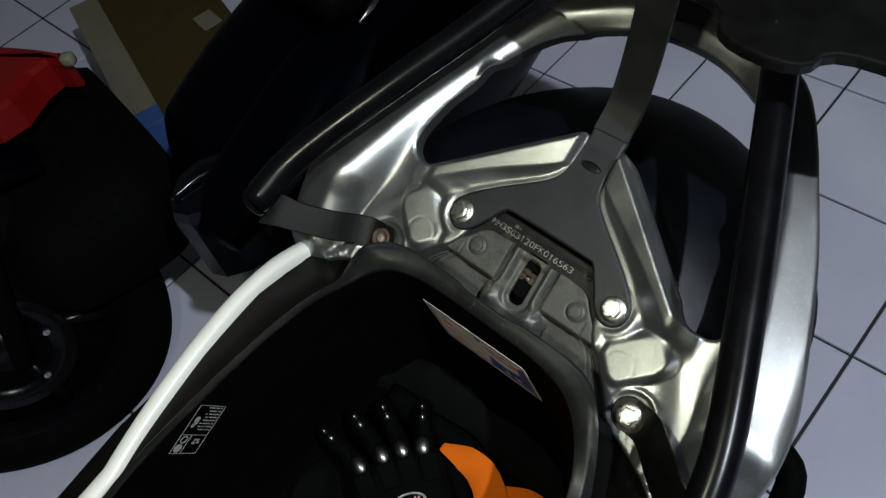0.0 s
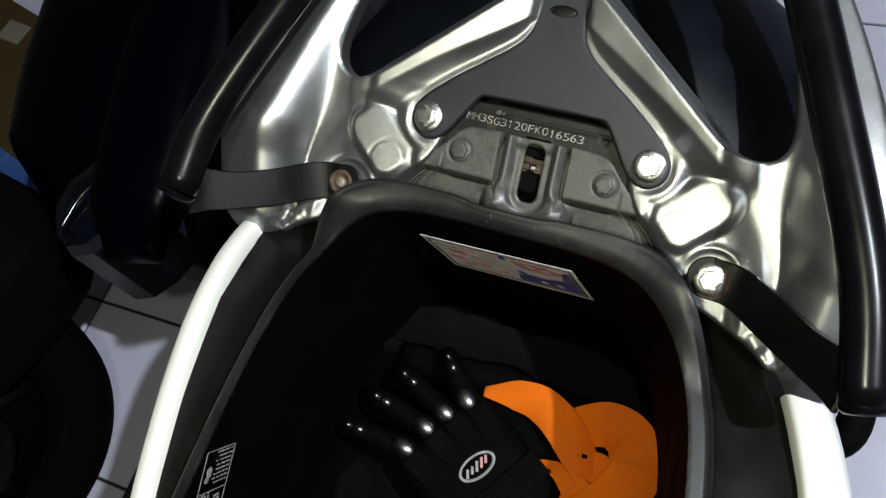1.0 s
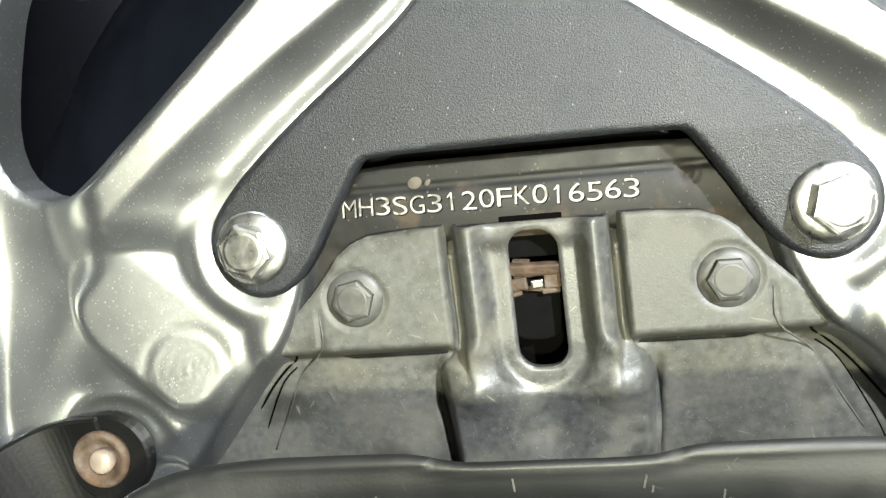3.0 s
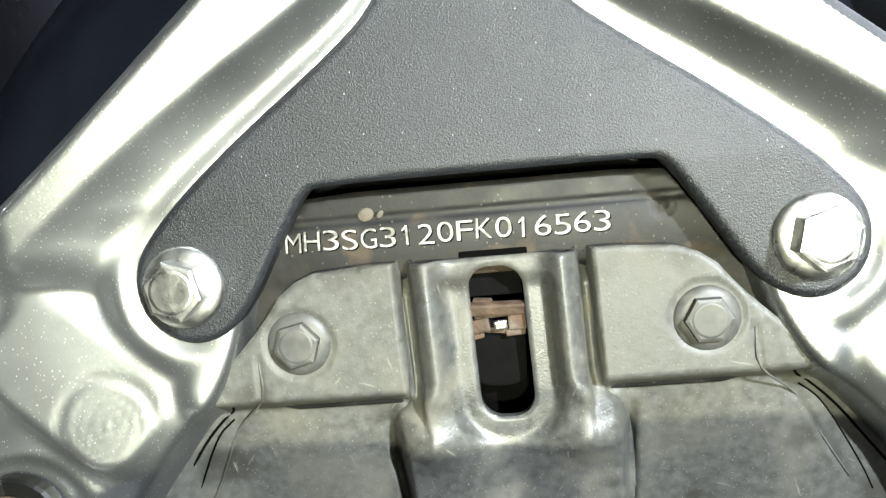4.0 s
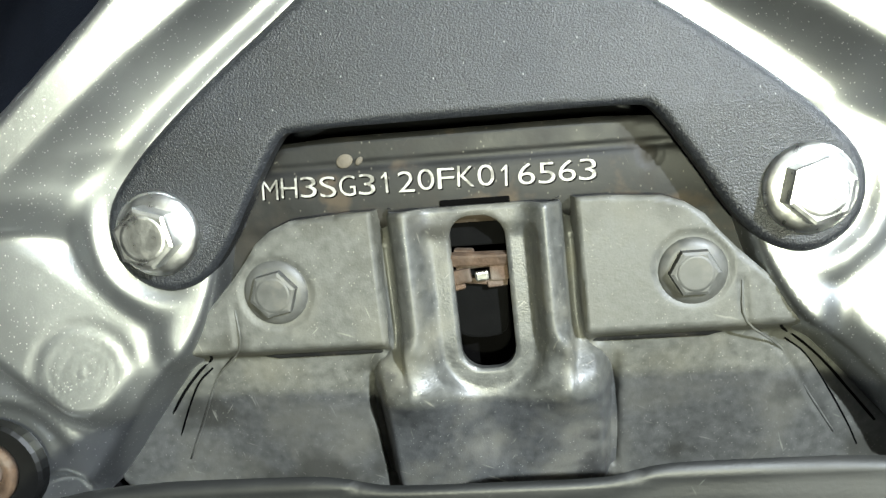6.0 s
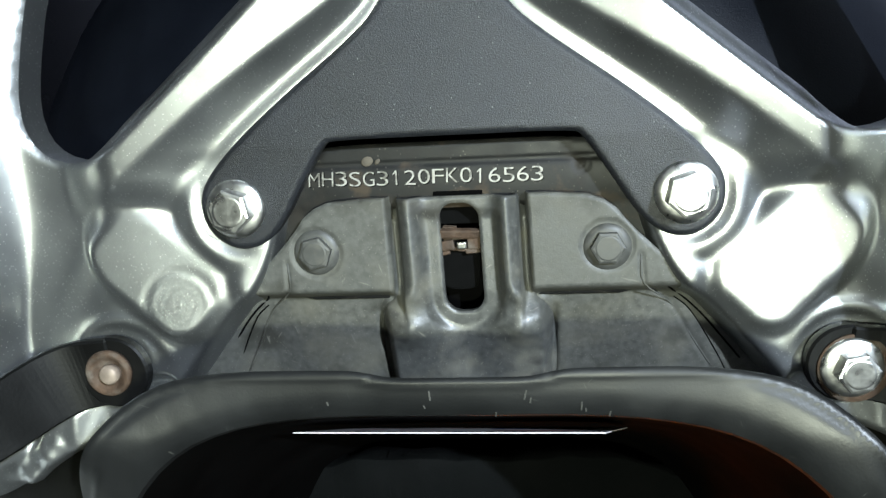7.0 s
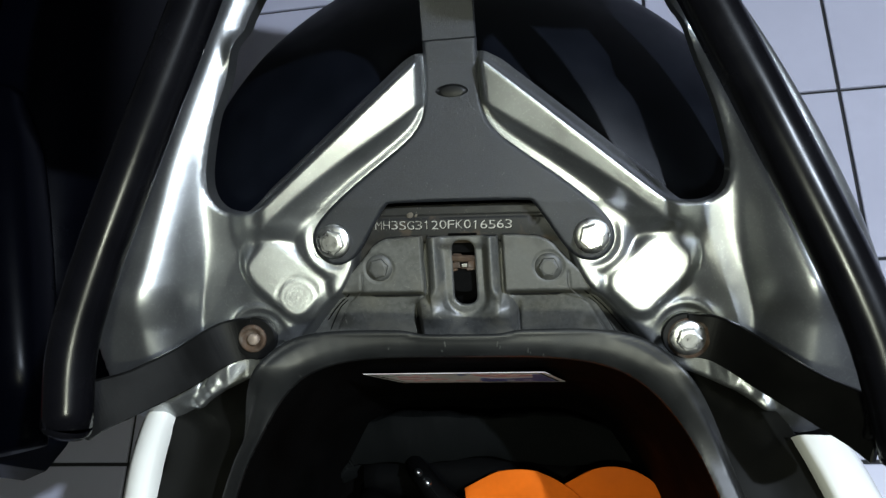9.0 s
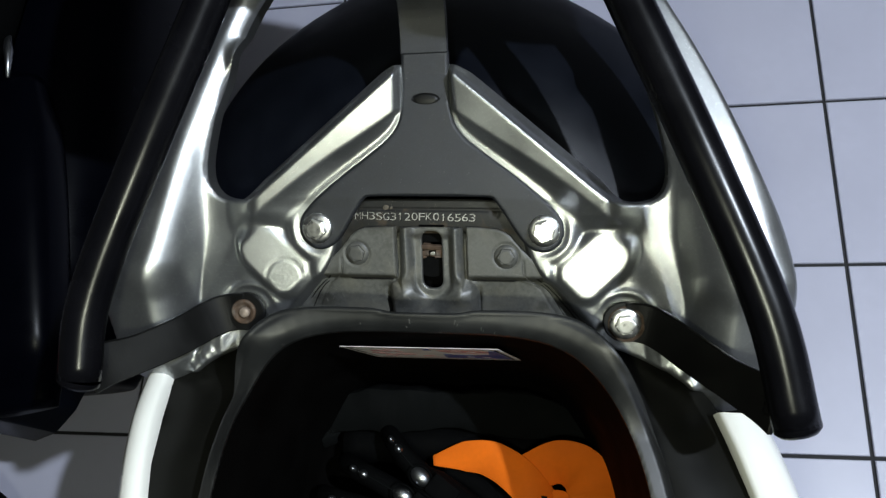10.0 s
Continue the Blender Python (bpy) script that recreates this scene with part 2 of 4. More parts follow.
def cast(name, sdf, height, box, step, thick, material, parent, label="", edge=2.0, frame_m=RAIL, skew=SKEW):
    """A solid sheet with an outline (where sdf < 0), a relief (height) and rounded edges. Millimetres."""
    x0, y0, x1, y1 = box
    xs, ys = np.arange(x0, x1 + step, step, dtype=float), np.arange(y0, y1 + step, step, dtype=float)
    gx, gy = np.meshgrid(xs, ys, indexing="ij")
    d = sdf(gx, gy)
    mid = 0.25 * (d[:-1, :-1] + d[1:, :-1] + d[:-1, 1:] + d[1:, 1:])
    keep = mid < 0
    touch = np.zeros(d.shape, int)
    for i in (0, 1):
        for j in (0, 1):
            touch[i:i + keep.shape[0], j:j + keep.shape[1]] += keep
    rim = (touch > 0) & (touch < 4)
    px, py = gx.copy(), gy.copy()
    for _ in range(3):
        v = sdf(px[rim], py[rim])
        e = 0.3
        nx = (sdf(px[rim] + e, py[rim]) - v) / e
        ny = (sdf(px[rim], py[rim] + e) - v) / e
        n = np.maximum(nx * nx + ny * ny, 0.25)
        px[rim] -= np.clip(v * nx / n, -step, step)
        py[rim] -= np.clip(v * ny / n, -step, step)
    d = np.where(rim, 0, sdf(px, py))
    z = height(px, py)
    if edge:
        u = np.clip((edge + d) / edge, 0, 1)
        z = z - edge * (1 - np.sqrt(np.clip(1 - u * u, 0, 1)))
    used = touch > 0
    idx = np.full(d.shape, -1)
    count = int(used.sum())
    idx[used] = np.arange(count)
    top = np.stack([px[used] + skew * py[used], py[used], z[used]], 1)
    a, b, c, e = idx[:-1, :-1][keep], idx[1:, :-1][keep], idx[1:, 1:][keep], idx[:-1, 1:][keep]
    faces = np.stack([a, b, c, e], 1)
    low = top - (0, 0, thick)
    edges = {}
    for f in faces.tolist():
        for u, w in zip(f, f[1:] + f[:1]):
            if (w, u) in edges:
                del edges[(w, u)]
            else:
                edges[(u, w)] = True
    loop = sorted({u for e2 in edges for u in e2})
    at = {u: k for k, u in enumerate(loop)}
    base = 2 * count
    verts = np.concatenate([top, low, top[loop], low[loop]])
    m = len(loop)
    side = [(base + at[u], base + m + at[u], base + m + at[w], base + at[w]) for u, w in edges]
    allf = faces.tolist() + (faces[:, ::-1] + count).tolist() + side
    v4 = np.c_[verts, np.ones(len(verts))] @ np.array(frame_m).T
    me = bpy.data.meshes.new(name)
    me.from_pydata(v4[:, :3].tolist(), [], allf)
    me.materials.append(material)
    me.polygons.foreach_set("use_smooth", [True] * len(allf))
    me.update()
    ob = new(name, me)
    ob.parent = parent
    if label:
        tagged(ob, label)
    return ob


def prism(bm, loop, z0, z1, bevel=0.0):
    """An upright prism on a closed loop of (x, y)."""
    vs = [bm.verts.new((x, y, z0)) for x, y in loop]
    f = bm.faces.new(vs)
    top = bmesh.ops.extrude_face_region(bm, geom=[f])["geom"]
    tv = [g for g in top if isinstance(g, bmesh.types.BMVert)]
    bmesh.ops.translate(bm, verts=tv, vec=(0, 0, z1 - z0))
    bmesh.ops.recalc_face_normals(bm, faces=bm.faces[:])
    if bevel:
        es = [e for e in bm.edges if all(abs(v.co.z - z1) < 1e-6 for v in e.verts)]
        bmesh.ops.bevel(bm, geom=es, offset=bevel, segments=2, affect="EDGES", profile=0.6)
    return bm


def ring_sweep(points, radius, sides=20, cap=True):
    """A round tube along points; radius is one number or one a point."""
    bm = bmesh.new()
    pts = [Vector(p) for p in points]
    rad = radius if isinstance(radius, (list, tuple)) else [radius] * len(pts)
    rings = []
    up = Vector((0, 0, 1))
    for i, p in enumerate(pts):
        t = (pts[min(i + 1, len(pts) - 1)] - pts[max(i - 1, 0)]).normalized()
        s = t.cross(up)
        s = s.normalized() if s.length > 1e-4 else Vector((1, 0, 0))
        u = s.cross(t)
        rings.append([bm.verts.new(p + rad[i] * (math.cos(a) * s + math.sin(a) * u)) for a in [2 * math.pi * k / sides for k in range(sides)]])
    for r, q in zip(rings, rings[1:]):
        for k in range(sides):
            bm.faces.new((r[k], r[(k + 1) % sides], q[(k + 1) % sides], q[k]))
    if cap:
        bm.faces.new(rings[0][::-1])
        bm.faces.new(rings[-1])
    bmesh.ops.recalc_face_normals(bm, faces=bm.faces[:])
    return bm


def curve_through(points, n=8):
    """Catmull-Rom points through the given ones."""
    p = [Vector(q) for q in points]
    p = [2 * p[0] - p[1]] + p + [2 * p[-1] - p[-2]]
    out = []
    for i in range(1, len(p) - 2):
        for k in range(n):
            t = k / n
            out.append(0.5 * (2 * p[i] + (p[i + 1] - p[i - 1]) * t + (2 * p[i - 1] - 5 * p[i] + 4 * p[i + 1] - p[i + 2]) * t * t + (3 * p[i] - p[i - 1] - 3 * p[i + 1] + p[i + 2]) * t ** 3))
    out.append(p[-2])
    return out


def ribbon(points, sides, width, thick):
    """A flat bar along points; sides gives the direction of its width at each."""
    bm = bmesh.new()
    pts = [Vector(p) for p in points]
    rings = []
    for i, p in enumerate(pts):
        t = (pts[min(i + 1, len(pts) - 1)] - pts[max(i - 1, 0)]).normalized()
        s = Vector(sides[i] if isinstance(sides, list) else sides)
        s = (s - t * s.dot(t)).normalized()
        u = t.cross(s)
        w = width[i] if isinstance(width, list) else width
        rings.append([bm.verts.new(p + a * s * w / 2 + b * u * thick / 2) for a, b in ((-1, -1), (1, -1), (1, 1), (-1, 1))])
    for r, q in zip(rings, rings[1:]):
        for k in range(4):
            bm.faces.new((r[k], r[(k + 1) % 4], q[(k + 1) % 4], q[k]))
    bm.faces.new(rings[0][::-1])
    bm.faces.new(rings[-1])
    bmesh.ops.recalc_face_normals(bm, faces=bm.faces[:])
    bmesh.ops.bevel(bm, geom=bm.edges[:], offset=min(0.8, thick * 0.25), segments=1, affect="EDGES")
    return bm


def lathe(profile, sides=24):
    """A turned form about z from (radius, height) pairs."""
    bm = bmesh.new()
    rings = []
    for r, z in profile:
        rings.append([bm.verts.new((r * math.cos(2 * math.pi * k / sides), r * math.sin(2 * math.pi * k / sides), z)) for k in range(sides)] if r > 1e-6 else [bm.verts.new((0, 0, z))])
    for a, b in zip(rings, rings[1:]):
        for k in range(sides):
            j = (k + 1) % sides
            f = [a[k % len(a)], a[j % len(a)], b[j % len(b)], b[k % len(b)]]
            u = list(dict.fromkeys(f))
            if len(u) > 2:
                bm.faces.new(u)
    bmesh.ops.recalc_face_normals(bm, faces=bm.faces[:])
    return bm


def hex_bolt(name, x, y, z, flange, af, head, material, parent, label="", turn=0.0, tip=(0, 0), flange_mat=None):
    """A flange bolt: washer face and bevelled hexagon head, z the height of its seat."""
    m = RAIL @ pose(x, y, z, tip[0], tip[1], turn)
    fl = part(name, lathe([(0, 0), (flange, 0), (flange, 0.9), (flange * 0.93, 1.5), (af * 0.58, 2.2), (0, 2.2)], 32), flange_mat or material, parent, label, m, True)
    bm = bmesh.new()
    r = af / math.sqrt(3)
    prism(bm, [(r * math.cos(k * math.pi / 3), r * math.sin(k * math.pi / 3)) for k in range(6)], 1.8, head, 0.9)
    hd = part("hex_head", bm, material, fl, "", m)
    part("head_dish", lathe([(0, head - 0.3), (af * 0.30, head - 0.2), (af * 0.40, head + 0.15), (af * 0.43, head - 0.2)], 24), material, fl, "", m, True)
    return fl


def dome_bm(r, h, squash=1.0):
    prof = [(r * math.cos(a), h * math.sin(a)) for a in [k * math.pi / 16 for k in range(8)]] + [(0, h)]
    bm = lathe(prof, 20)
    bm.transform(Matrix.Diagonal((1, squash, 1, 1)))
    return bm


def dome(name, x, y, z, r, h, material, parent, frame_m=RAIL, squash=1.0, turn=0):
    prof = [(r * math.cos(a), h * math.sin(a)) for a in [k * math.pi / 16 for k in range(9)]]
    prof[-1] = (0, h)
    bm = lathe(prof, 20)
    bm.transform(Matrix.Diagonal((1, squash, 1, 1)))
    return part(name, bm, material, parent, "", frame_m @ pose(x, y, z, 0, 0, turn), True)


def box_bm(sx, sy, sz, bevel=0.0):
    bm = bmesh.new()
    bmesh.ops.create_cube(bm, size=1)
    bm.transform(Matrix.Diagonal((sx, sy, sz, 1)))
    if bevel:
        bmesh.ops.bevel(bm, geom=bm.edges[:], offset=bevel, segments=2, affect="EDGES", profile=0.6)
    return bm


def loft(sections, sides=28):
    """A closed shell through rounded cross-sections (y, x, z, half width, half height, squareness)."""
    bm = bmesh.new()
    keys = np.array(sections, float)
    at = np.linspace(0, len(keys) - 1, 6 * len(keys))
    cols = [np.interp(at, range(len(keys)), keys[:, k]) for k in range(6)]
    for k in range(1, 6):
        cols[k] = np.convolve(np.pad(cols[k], 3, "edge"), np.ones(7) / 7, "valid")
    rings = []
    for y, x, z, wide, tall, sq in zip(*cols):
        ring = []
        for k in range(sides):
            c, n = math.cos(2 * math.pi * k / sides), math.sin(2 * math.pi * k / sides)
            ring.append(bm.verts.new((x + wide * math.copysign(abs(c) ** sq, c), y, z + tall * math.copysign(abs(n) ** sq, n))))
        rings.append(ring)
    for a, b in zip(rings, rings[1:]):
        for k in range(sides):
            j = (k + 1) % sides
            bm.faces.new((a[k], a[j], b[j], b[k]))
    bm.faces.new(rings[0])
    bm.faces.new(rings[-1])
    bmesh.ops.recalc_face_normals(bm, faces=bm.faces[:])
    return bm


def text_bm(words, size):
    """Flat letters of the built-in font, centred, as a bmesh."""
    cu = bpy.data.curves.new("words", "FONT")
    cu.body, cu.size, cu.offset, cu.extrude, cu.align_x, cu.align_y = words, size, -0.009 * size, 0.0, "CENTER", "CENTER"
    cu.resolution_u = 4
    ob = bpy.data.objects.new("words", cu)
    scene.collection.objects.link(ob)
    me = bpy.data.meshes.new_from_object(ob.evaluated_get(bpy.context.evaluated_depsgraph_get()))
    bm = bmesh.new()
    bm.from_mesh(me)
    bpy.data.objects.remove(ob)
    bpy.data.curves.remove(cu)
    bpy.data.meshes.remove(me)
    return bm


# ---- room ----
def build_room():
    grout = part("floor", box_bm(9, 9, 0.1), GROUT, None)
    grout.location = (0, 0, -0.055)
    tagged(grout, "dark grout bed under pale glazed floor tiles", "floor", kind="structure")
    for name, x, y, sx, sy in (("wall_north", 0, 3.6, 7.4, 0.15), ("wall_south", 0, -3.6, 7.4, 0.15), ("wall_east", 3.6, 0, 0.15, 7.05), ("wall_west", -3.6, 0, 0.15, 7.05)):
        w = part(name, box_bm(sx, sy, 2.9), PLASTER, None)
        w.location = (x, y, 1.445)
        tagged(w, "plain plastered wall of a dim room", "wall", kind="structure")
    c = part("ceiling", box_bm(7.4, 7.4, 0.1), PLASTER, None)
    c.location = (0, 0, 2.95)
    tagged(c, "plain ceiling of a dim room", "ceiling", kind="structure")
    return grout


floor = build_room()

# ---- scooter ----
scooter = thing("scooter", PLACE, "white scooter with silver grab rail, black rack and open storage bin", "scooter")

HOLE = smooth_loop(mirrored([(0, 119), (52, 76), (104, 32), (120, 19), (143, 16), (155, 29), (151, 60), (138, 105), (118, 154), (92, 187), (44, 211), (0, 217)]), 2)
OUTER = smooth_loop(mirrored([(0, 46), (44, 42), (56, 2), (63, -21), (71, -34), (79, -39), (92, -54), (101, -65), (112, -76), (134, -84), (164, -98), (176, -114), (192, -122), (212, -112), (224, -72), (228, -36), (223, 0), (211, 31), (198, 62), (178, 106), (153, 150), (126, 196), (98, 230), (52, 247), (0, 255)]), 2)
PLATE_LOOP = smooth_loop(mirrored([(0, 21.5), (40, 21.5), (43, 20), (51, 8), (60, -7), (68, -14), (78, -15), (87, -8), (88.5, 4), (82, 14), (63, 31), (30, 55), (21, 64), (16.5, 74), (15.5, 92), (15.5, 108), (15.5, 118), (0, 119)]), 2)
CREASE = [(6, 86), (22, 74), (37, 64.5), (57, 52), (77, 39), (96, 25), (116, 10), (139, -10), (152, -20)]
ARM = [(188, -95), (192, -40), (184, 0), (169, 60), (151, 106), (132, 152), (109, 196), (70, 220), (48, 229), (0, 236)]


def dense(points):
    run = curve_through([(x, y, 0) for x, y in points], 10)
    return [p.x for p in run], [p.y for p in run]


SIDE_RUN, REAR_RUN = dense(ARM[:7]), dense(ARM[:5:-1])


def plate_z(x, y):
    return -9.5 - 0.10 * np.clip(y - 20, 0, 80)


def rail_sdf(x, y):
    lip = 5.0 * step01(112 - y, 0, 12) * step01(128 - np.abs(x), 0, 18)
    return np.maximum(away(OUTER, x, y), -away(HOLE, x, y) - lip)


def rail_z(x, y):
    ax = np.abs(x)
    hole = away(HOLE, x, y)
    plate = away(PLATE_LOOP, x, y)
    base = -15.5 - 0.10 * np.clip(y - 20, 0, 80)
    # long side arms and rear bar: level along their length, rounded across
    outer = away(OUTER, x, y)
    across = np.where(y < 190, ax - np.interp(y, SIDE_RUN[1], SIDE_RUN[0]), y - np.interp(ax, REAR_RUN[0], REAR_RUN[1]))
    crest = 8 - 0.30 * y + 0.43 * np.minimum(y + 22, 0) * step01(-y, 10, 50) - 20 * step01(-y, 92, 124)
    far = np.abs(across)
    soft = np.sqrt(far ** 2 + 16) - 4
    body = crest - np.where(across > 0, 0.15 * soft + 0.03 * np.clip(far - 24, 0, 60) ** 2, 0.28 * soft + 0.028 * far ** 2 + 0.04 * np.clip(far - 26, 0, 90) ** 2)
    floor_z = base - 45 * step01(y, 70, 150) - 40 * step01(across, -6, 14)
    z = 0.5 * (body + floor_z + np.sqrt((body - floor_z) ** 2 + 2 + 48 * step01(y, -34, 2))) - 1.0 - 1.5 * step01(y, -34, 2)
    # lowered where the strap crosses
    strap_z = np.interp(ax, [126, 139, 149, 164, 182, 196, 206], [-8.5, -8, -2, 16, 34, 44, 50]) - 5.5
    ks = (1 - step01(near_line([(126, -58), (149, -62), (182, -79), (210, -89)], ax, y), 8, 14))
    z = z * (1 - ks) + ks * np.minimum(z, strap_z)
    # V arms: a level face along the opening, a crease, a hollow face, a level land round the plate
    side = y - np.interp(ax, [p[0] for p in CREASE], [p[1] for p in CREASE])
    fold = near_line(CREASE, ax, y)
    ridge = -9.5 + 0.085 * np.clip(ax - 24, -14, 120)
    land = plate_z(x, y) - 2.4
    a = np.clip(plate - 4.0, 0, 90)
    t = a / (a + fold + 0.01)
    v_z = np.where(side > 0, ridge + 0.19 * fold, land + (ridge - land) * t ** 1.3)
    on_v = step01(150 - y, 20, 40) * step01(150 - ax, 8, 38) * step01(y, -14, 12)
    z = z * (1 - on_v) + on_v * v_z
    # low flange round the opening
    z = z - (9 + 1.3 * np.clip(-hole, 0, 5)) * (1 - step01(hole, -1.0, 2.6)) * step01(118 - y, 0, 20) * step01(132 - ax, 0, 22)
    # low lip round the plate, dip under it
    k = step01(-plate, 0.2, 3.0)
    z = z * (1 - k) + k * np.minimum(z, plate_z(x, y) - 4.8)
    # shoulder between the legs and the lower bolts, falling off at the inner edge
    k = 1 - step01(near_line([(80, -24), (112, -34), (126, -58)], ax, y), 14, 36)
    z = z * (1 - k) + k * -12.2
    # level land round the plate's legs and below them to the corner of the rail
    land_d = np.minimum(plate - 6.0, near_line([(66, -12), (72, -27)], ax, y) - 6.5)
    k = (1 - step01(land_d, -2, 6.5)) * (1 - step01(y, 8, 22))
    z = z * (1 - k) + k * (plate_z(x, y) - 2.4 + 0.12 * (ax - 72) - 0.08 * (y + 12))
    # flat pads, soft at their outer end, with turned rings in the casting
    u, v = (ax - 105.5) * 0.7071 + (y + 24) * 0.7071, -(ax - 105.5) * 0.7071 + (y + 24) * 0.7071
    u = np.where(u > 11, 11 + (u - 11) * 0.6, u)
    padd = np.hypot(np.maximum(np.abs(u) - 11, 0), np.maximum(np.abs(v) - 5.5, 0)) - 9
    k = 1 - step01(padd, -1.5, 6.0)
    turned = np.hypot(ax - 100, y + 33.5)
    z = z * (1 - k) + k * (-8.5 + np.where(x < 0, 0.13, 0.07) * (ax - 105.5) - 0.08 * (y + 24) + (0.12 * np.sin(turned * 2.2) * (turned < 10.5) - 0.3 * bell(turned - 12.0, 0.8)) * np.where(x < 0, 1, 0.35))
    k = 1 - step01(plate, 0.5, 3.5)
    z = z * (1 - k) + k * np.minimum(z, plate_z(x, y) - 2.4)
    # steep inner edge down to the catch cover
    z = z - 9.0 * (1 - step01(-outer, 0.2, 5.0)) * (1 - step01(y, -6, 2)) * (1 - step01(ax, 108, 120))
    # seats of the lower bolts with a raised lip, and the rough flange below them
    b = np.hypot(ax - 126.5, y + 58)
    kb = 1 - step01(b, 13.5, 26)
    z = z * (1 - kb) + kb * -12
    z = z + 1.6 * bell(b - 18.5, 2.2) * step01(y, -58, -46)
    kf = 1 - step01(near_line([(114, -70), (134, -77), (156, -85)], ax, y), 6, 10)
    z = z * (1 - kf) + kf * (np.minimum(-9.5, strap_z - 2) + 0.12 * np.sin(0.9 * ax + 0.4 * y))
    kn = 1 - step01(near_line([(160, -90), (170, -98)], ax, y), 4, 8)
    z = z * (1 - kn) + kn * (-8 + 1.3 * np.sin(0.42 * ax) * np.sin(0.36 * y))
    return z


rail = cast("grab_rail", rail_sdf, rail_z, (-232, -128, 232, 258), 1.3, 13, SILVER, scooter, "silver painted cast grab rail with two long arms", 1.6)

# rack
rack = cast("rack_plate", lambda x, y: away(PLATE_LOOP, x, y), plate_z, (-92, -18, 92, 122), 1.0, 4.6, PLATE, scooter, "black powder coated rack plate with two bolted legs", 1.8)


def rack_parts():
    strip = [(0, 113, -18.6), (0, 128, -17.8), (0, 145, -12), (0, 180, 16), (0, 230, 66), (0, 236, 72)]
    strip = [(x + SKEW * y, y, z) for x, y, z in strip]
    part("neck", ribbon(curve_through(strip, 5), (1, 0, 0), 31, 4), PLATE, rack, "", RAIL)
    # dark oval disc laid on in place of a dent in the neck
    part("neck_dent", lathe([(0, 0.6), (6, 0.5), (9.5, 0), (9.5, -0.4), (0, -0.4)], 24), STRAP, rack, "", RAIL @ pose(-2.5, 84, -15.9) @ Matrix.Diagonal((1, 0.45, 1, 1)), True)
    for s in (-1, 1):
        end, wide = (-91, 206) if s > 0 else (-81, 199)
        run = [(wide, end, 80), (193, -30, 68), (157, 60, 50), (122, 140, 34), (81, 235, 22), (56, 305, 20)]
        t = part("side_tube", ring_sweep(curve_through([(s * x + SKEW * y, y, z) for x, y, z in run], 6), 12.5, 24), TUBE, rack, "gloss black round steel tube", RAIL, True)
        part("tube_end", lathe([(12.5, -1), (12.4, 1.5), (10, 4), (0, 5)], 24), TUBE, t, "", RAIL @ Matrix.Translation((s * wide + SKEW * end, end, 80)) @ Vector((s * 5, -18, 3)).to_track_quat("Z", "Y").to_matrix().to_4x4(), True)
        strap = [(126.5, -58, -8.5), (139, -59, -8.0), (149, -62, -2), (164, -70, 16), (182, -79, 36), (196, -84, 54), (203, -86, 66)]
        st = part("strap", ribbon(curve_through([(s * x, y, z) for x, y, z in (strap if s > 0 else strap[:4] + [(182, -77, 34), (196, -80, 48), (203, -81, 58)])], 4), (0.25 * s, 1, 0.1), [float(np.interp(k, [0, 4, 8, 16, 20, 24], [26, 26, 26, 25, 28, 33])) for k in range(25)], 4), STRAP, rack, "black flat steel strap welded to the tube", RAIL)
        part("strap_end", lathe([(0, -2), (13.2, -2), (13.2, 1.2), (12.4, 2), (0, 2)], 32), STRAP, st, "", RAIL @ pose(s * 126.5, -58, -8.5), False)
        part("weld", ring_sweep([(s * 196, -72, 66), (s * 198, -69, 70), (s * 197, -65, 67)], [2.4, 4.0, 2.8], 10), GLOSS, st, "", RAIL, True)
        part("weld", ring_sweep([(s * 197, -90, 64), (s * 199, -84, 66), (s * 198, -78, 65)], [1.8, 3.2, 2.4], 10), STRAP, st, "", RAIL, True)
    carrier = smooth_loop([(-174, 128), (-60, 127), (58, 127), (64, 97), (120, 97), (126, 127), (200, 129), (226, 150), (226, 470), (-174, 470)], 2)
    part("carrier", prism(bmesh.new(), carrier, 179, 187, 2), STRAP, rack, "black carrier plate", BODY)
    for s, bx in ((-1, -75), (1, 75)):
        hex_bolt("flange_bolt", bx, 0, -9.4, 10.2, 13, 8.5, ZINC, rack, "bright zinc flange bolt", 18 * s)
    hex_bolt("strap_bolt", 127.5, -59, -6.4, 10.2, 12, 7.5, ZINC, rack, "bright zinc flange bolt with rusty edge", 10)
    part("rust_washer", lathe([(8.0, 0), (11.8, 0), (11.6, 0.6), (8.0, 0.9)], 32), RUST, rack, "", RAIL @ pose(128.3, -59.4, -6.4), True)
    rusty = part("strap_bolt", lathe([(0, 0), (8.6, 0), (8.6, 1.6), (7.8, 2.4), (6.4, 2.2), (5.4, 0.8), (0, 0.6)], 32), RUST, rack, "rusty bolt with a washer", RAIL @ pose(-127.5, -57.5, -6.5), True)
    part("bolt_tip", lathe([(0, 0), (3.6, 0), (3.6, 3.0), (2.8, 4.0), (0, 4.2)], 20), DUSTY, rusty, "", RAIL @ pose(-126.4, -57.6, -6.2), True)


rack_parts()


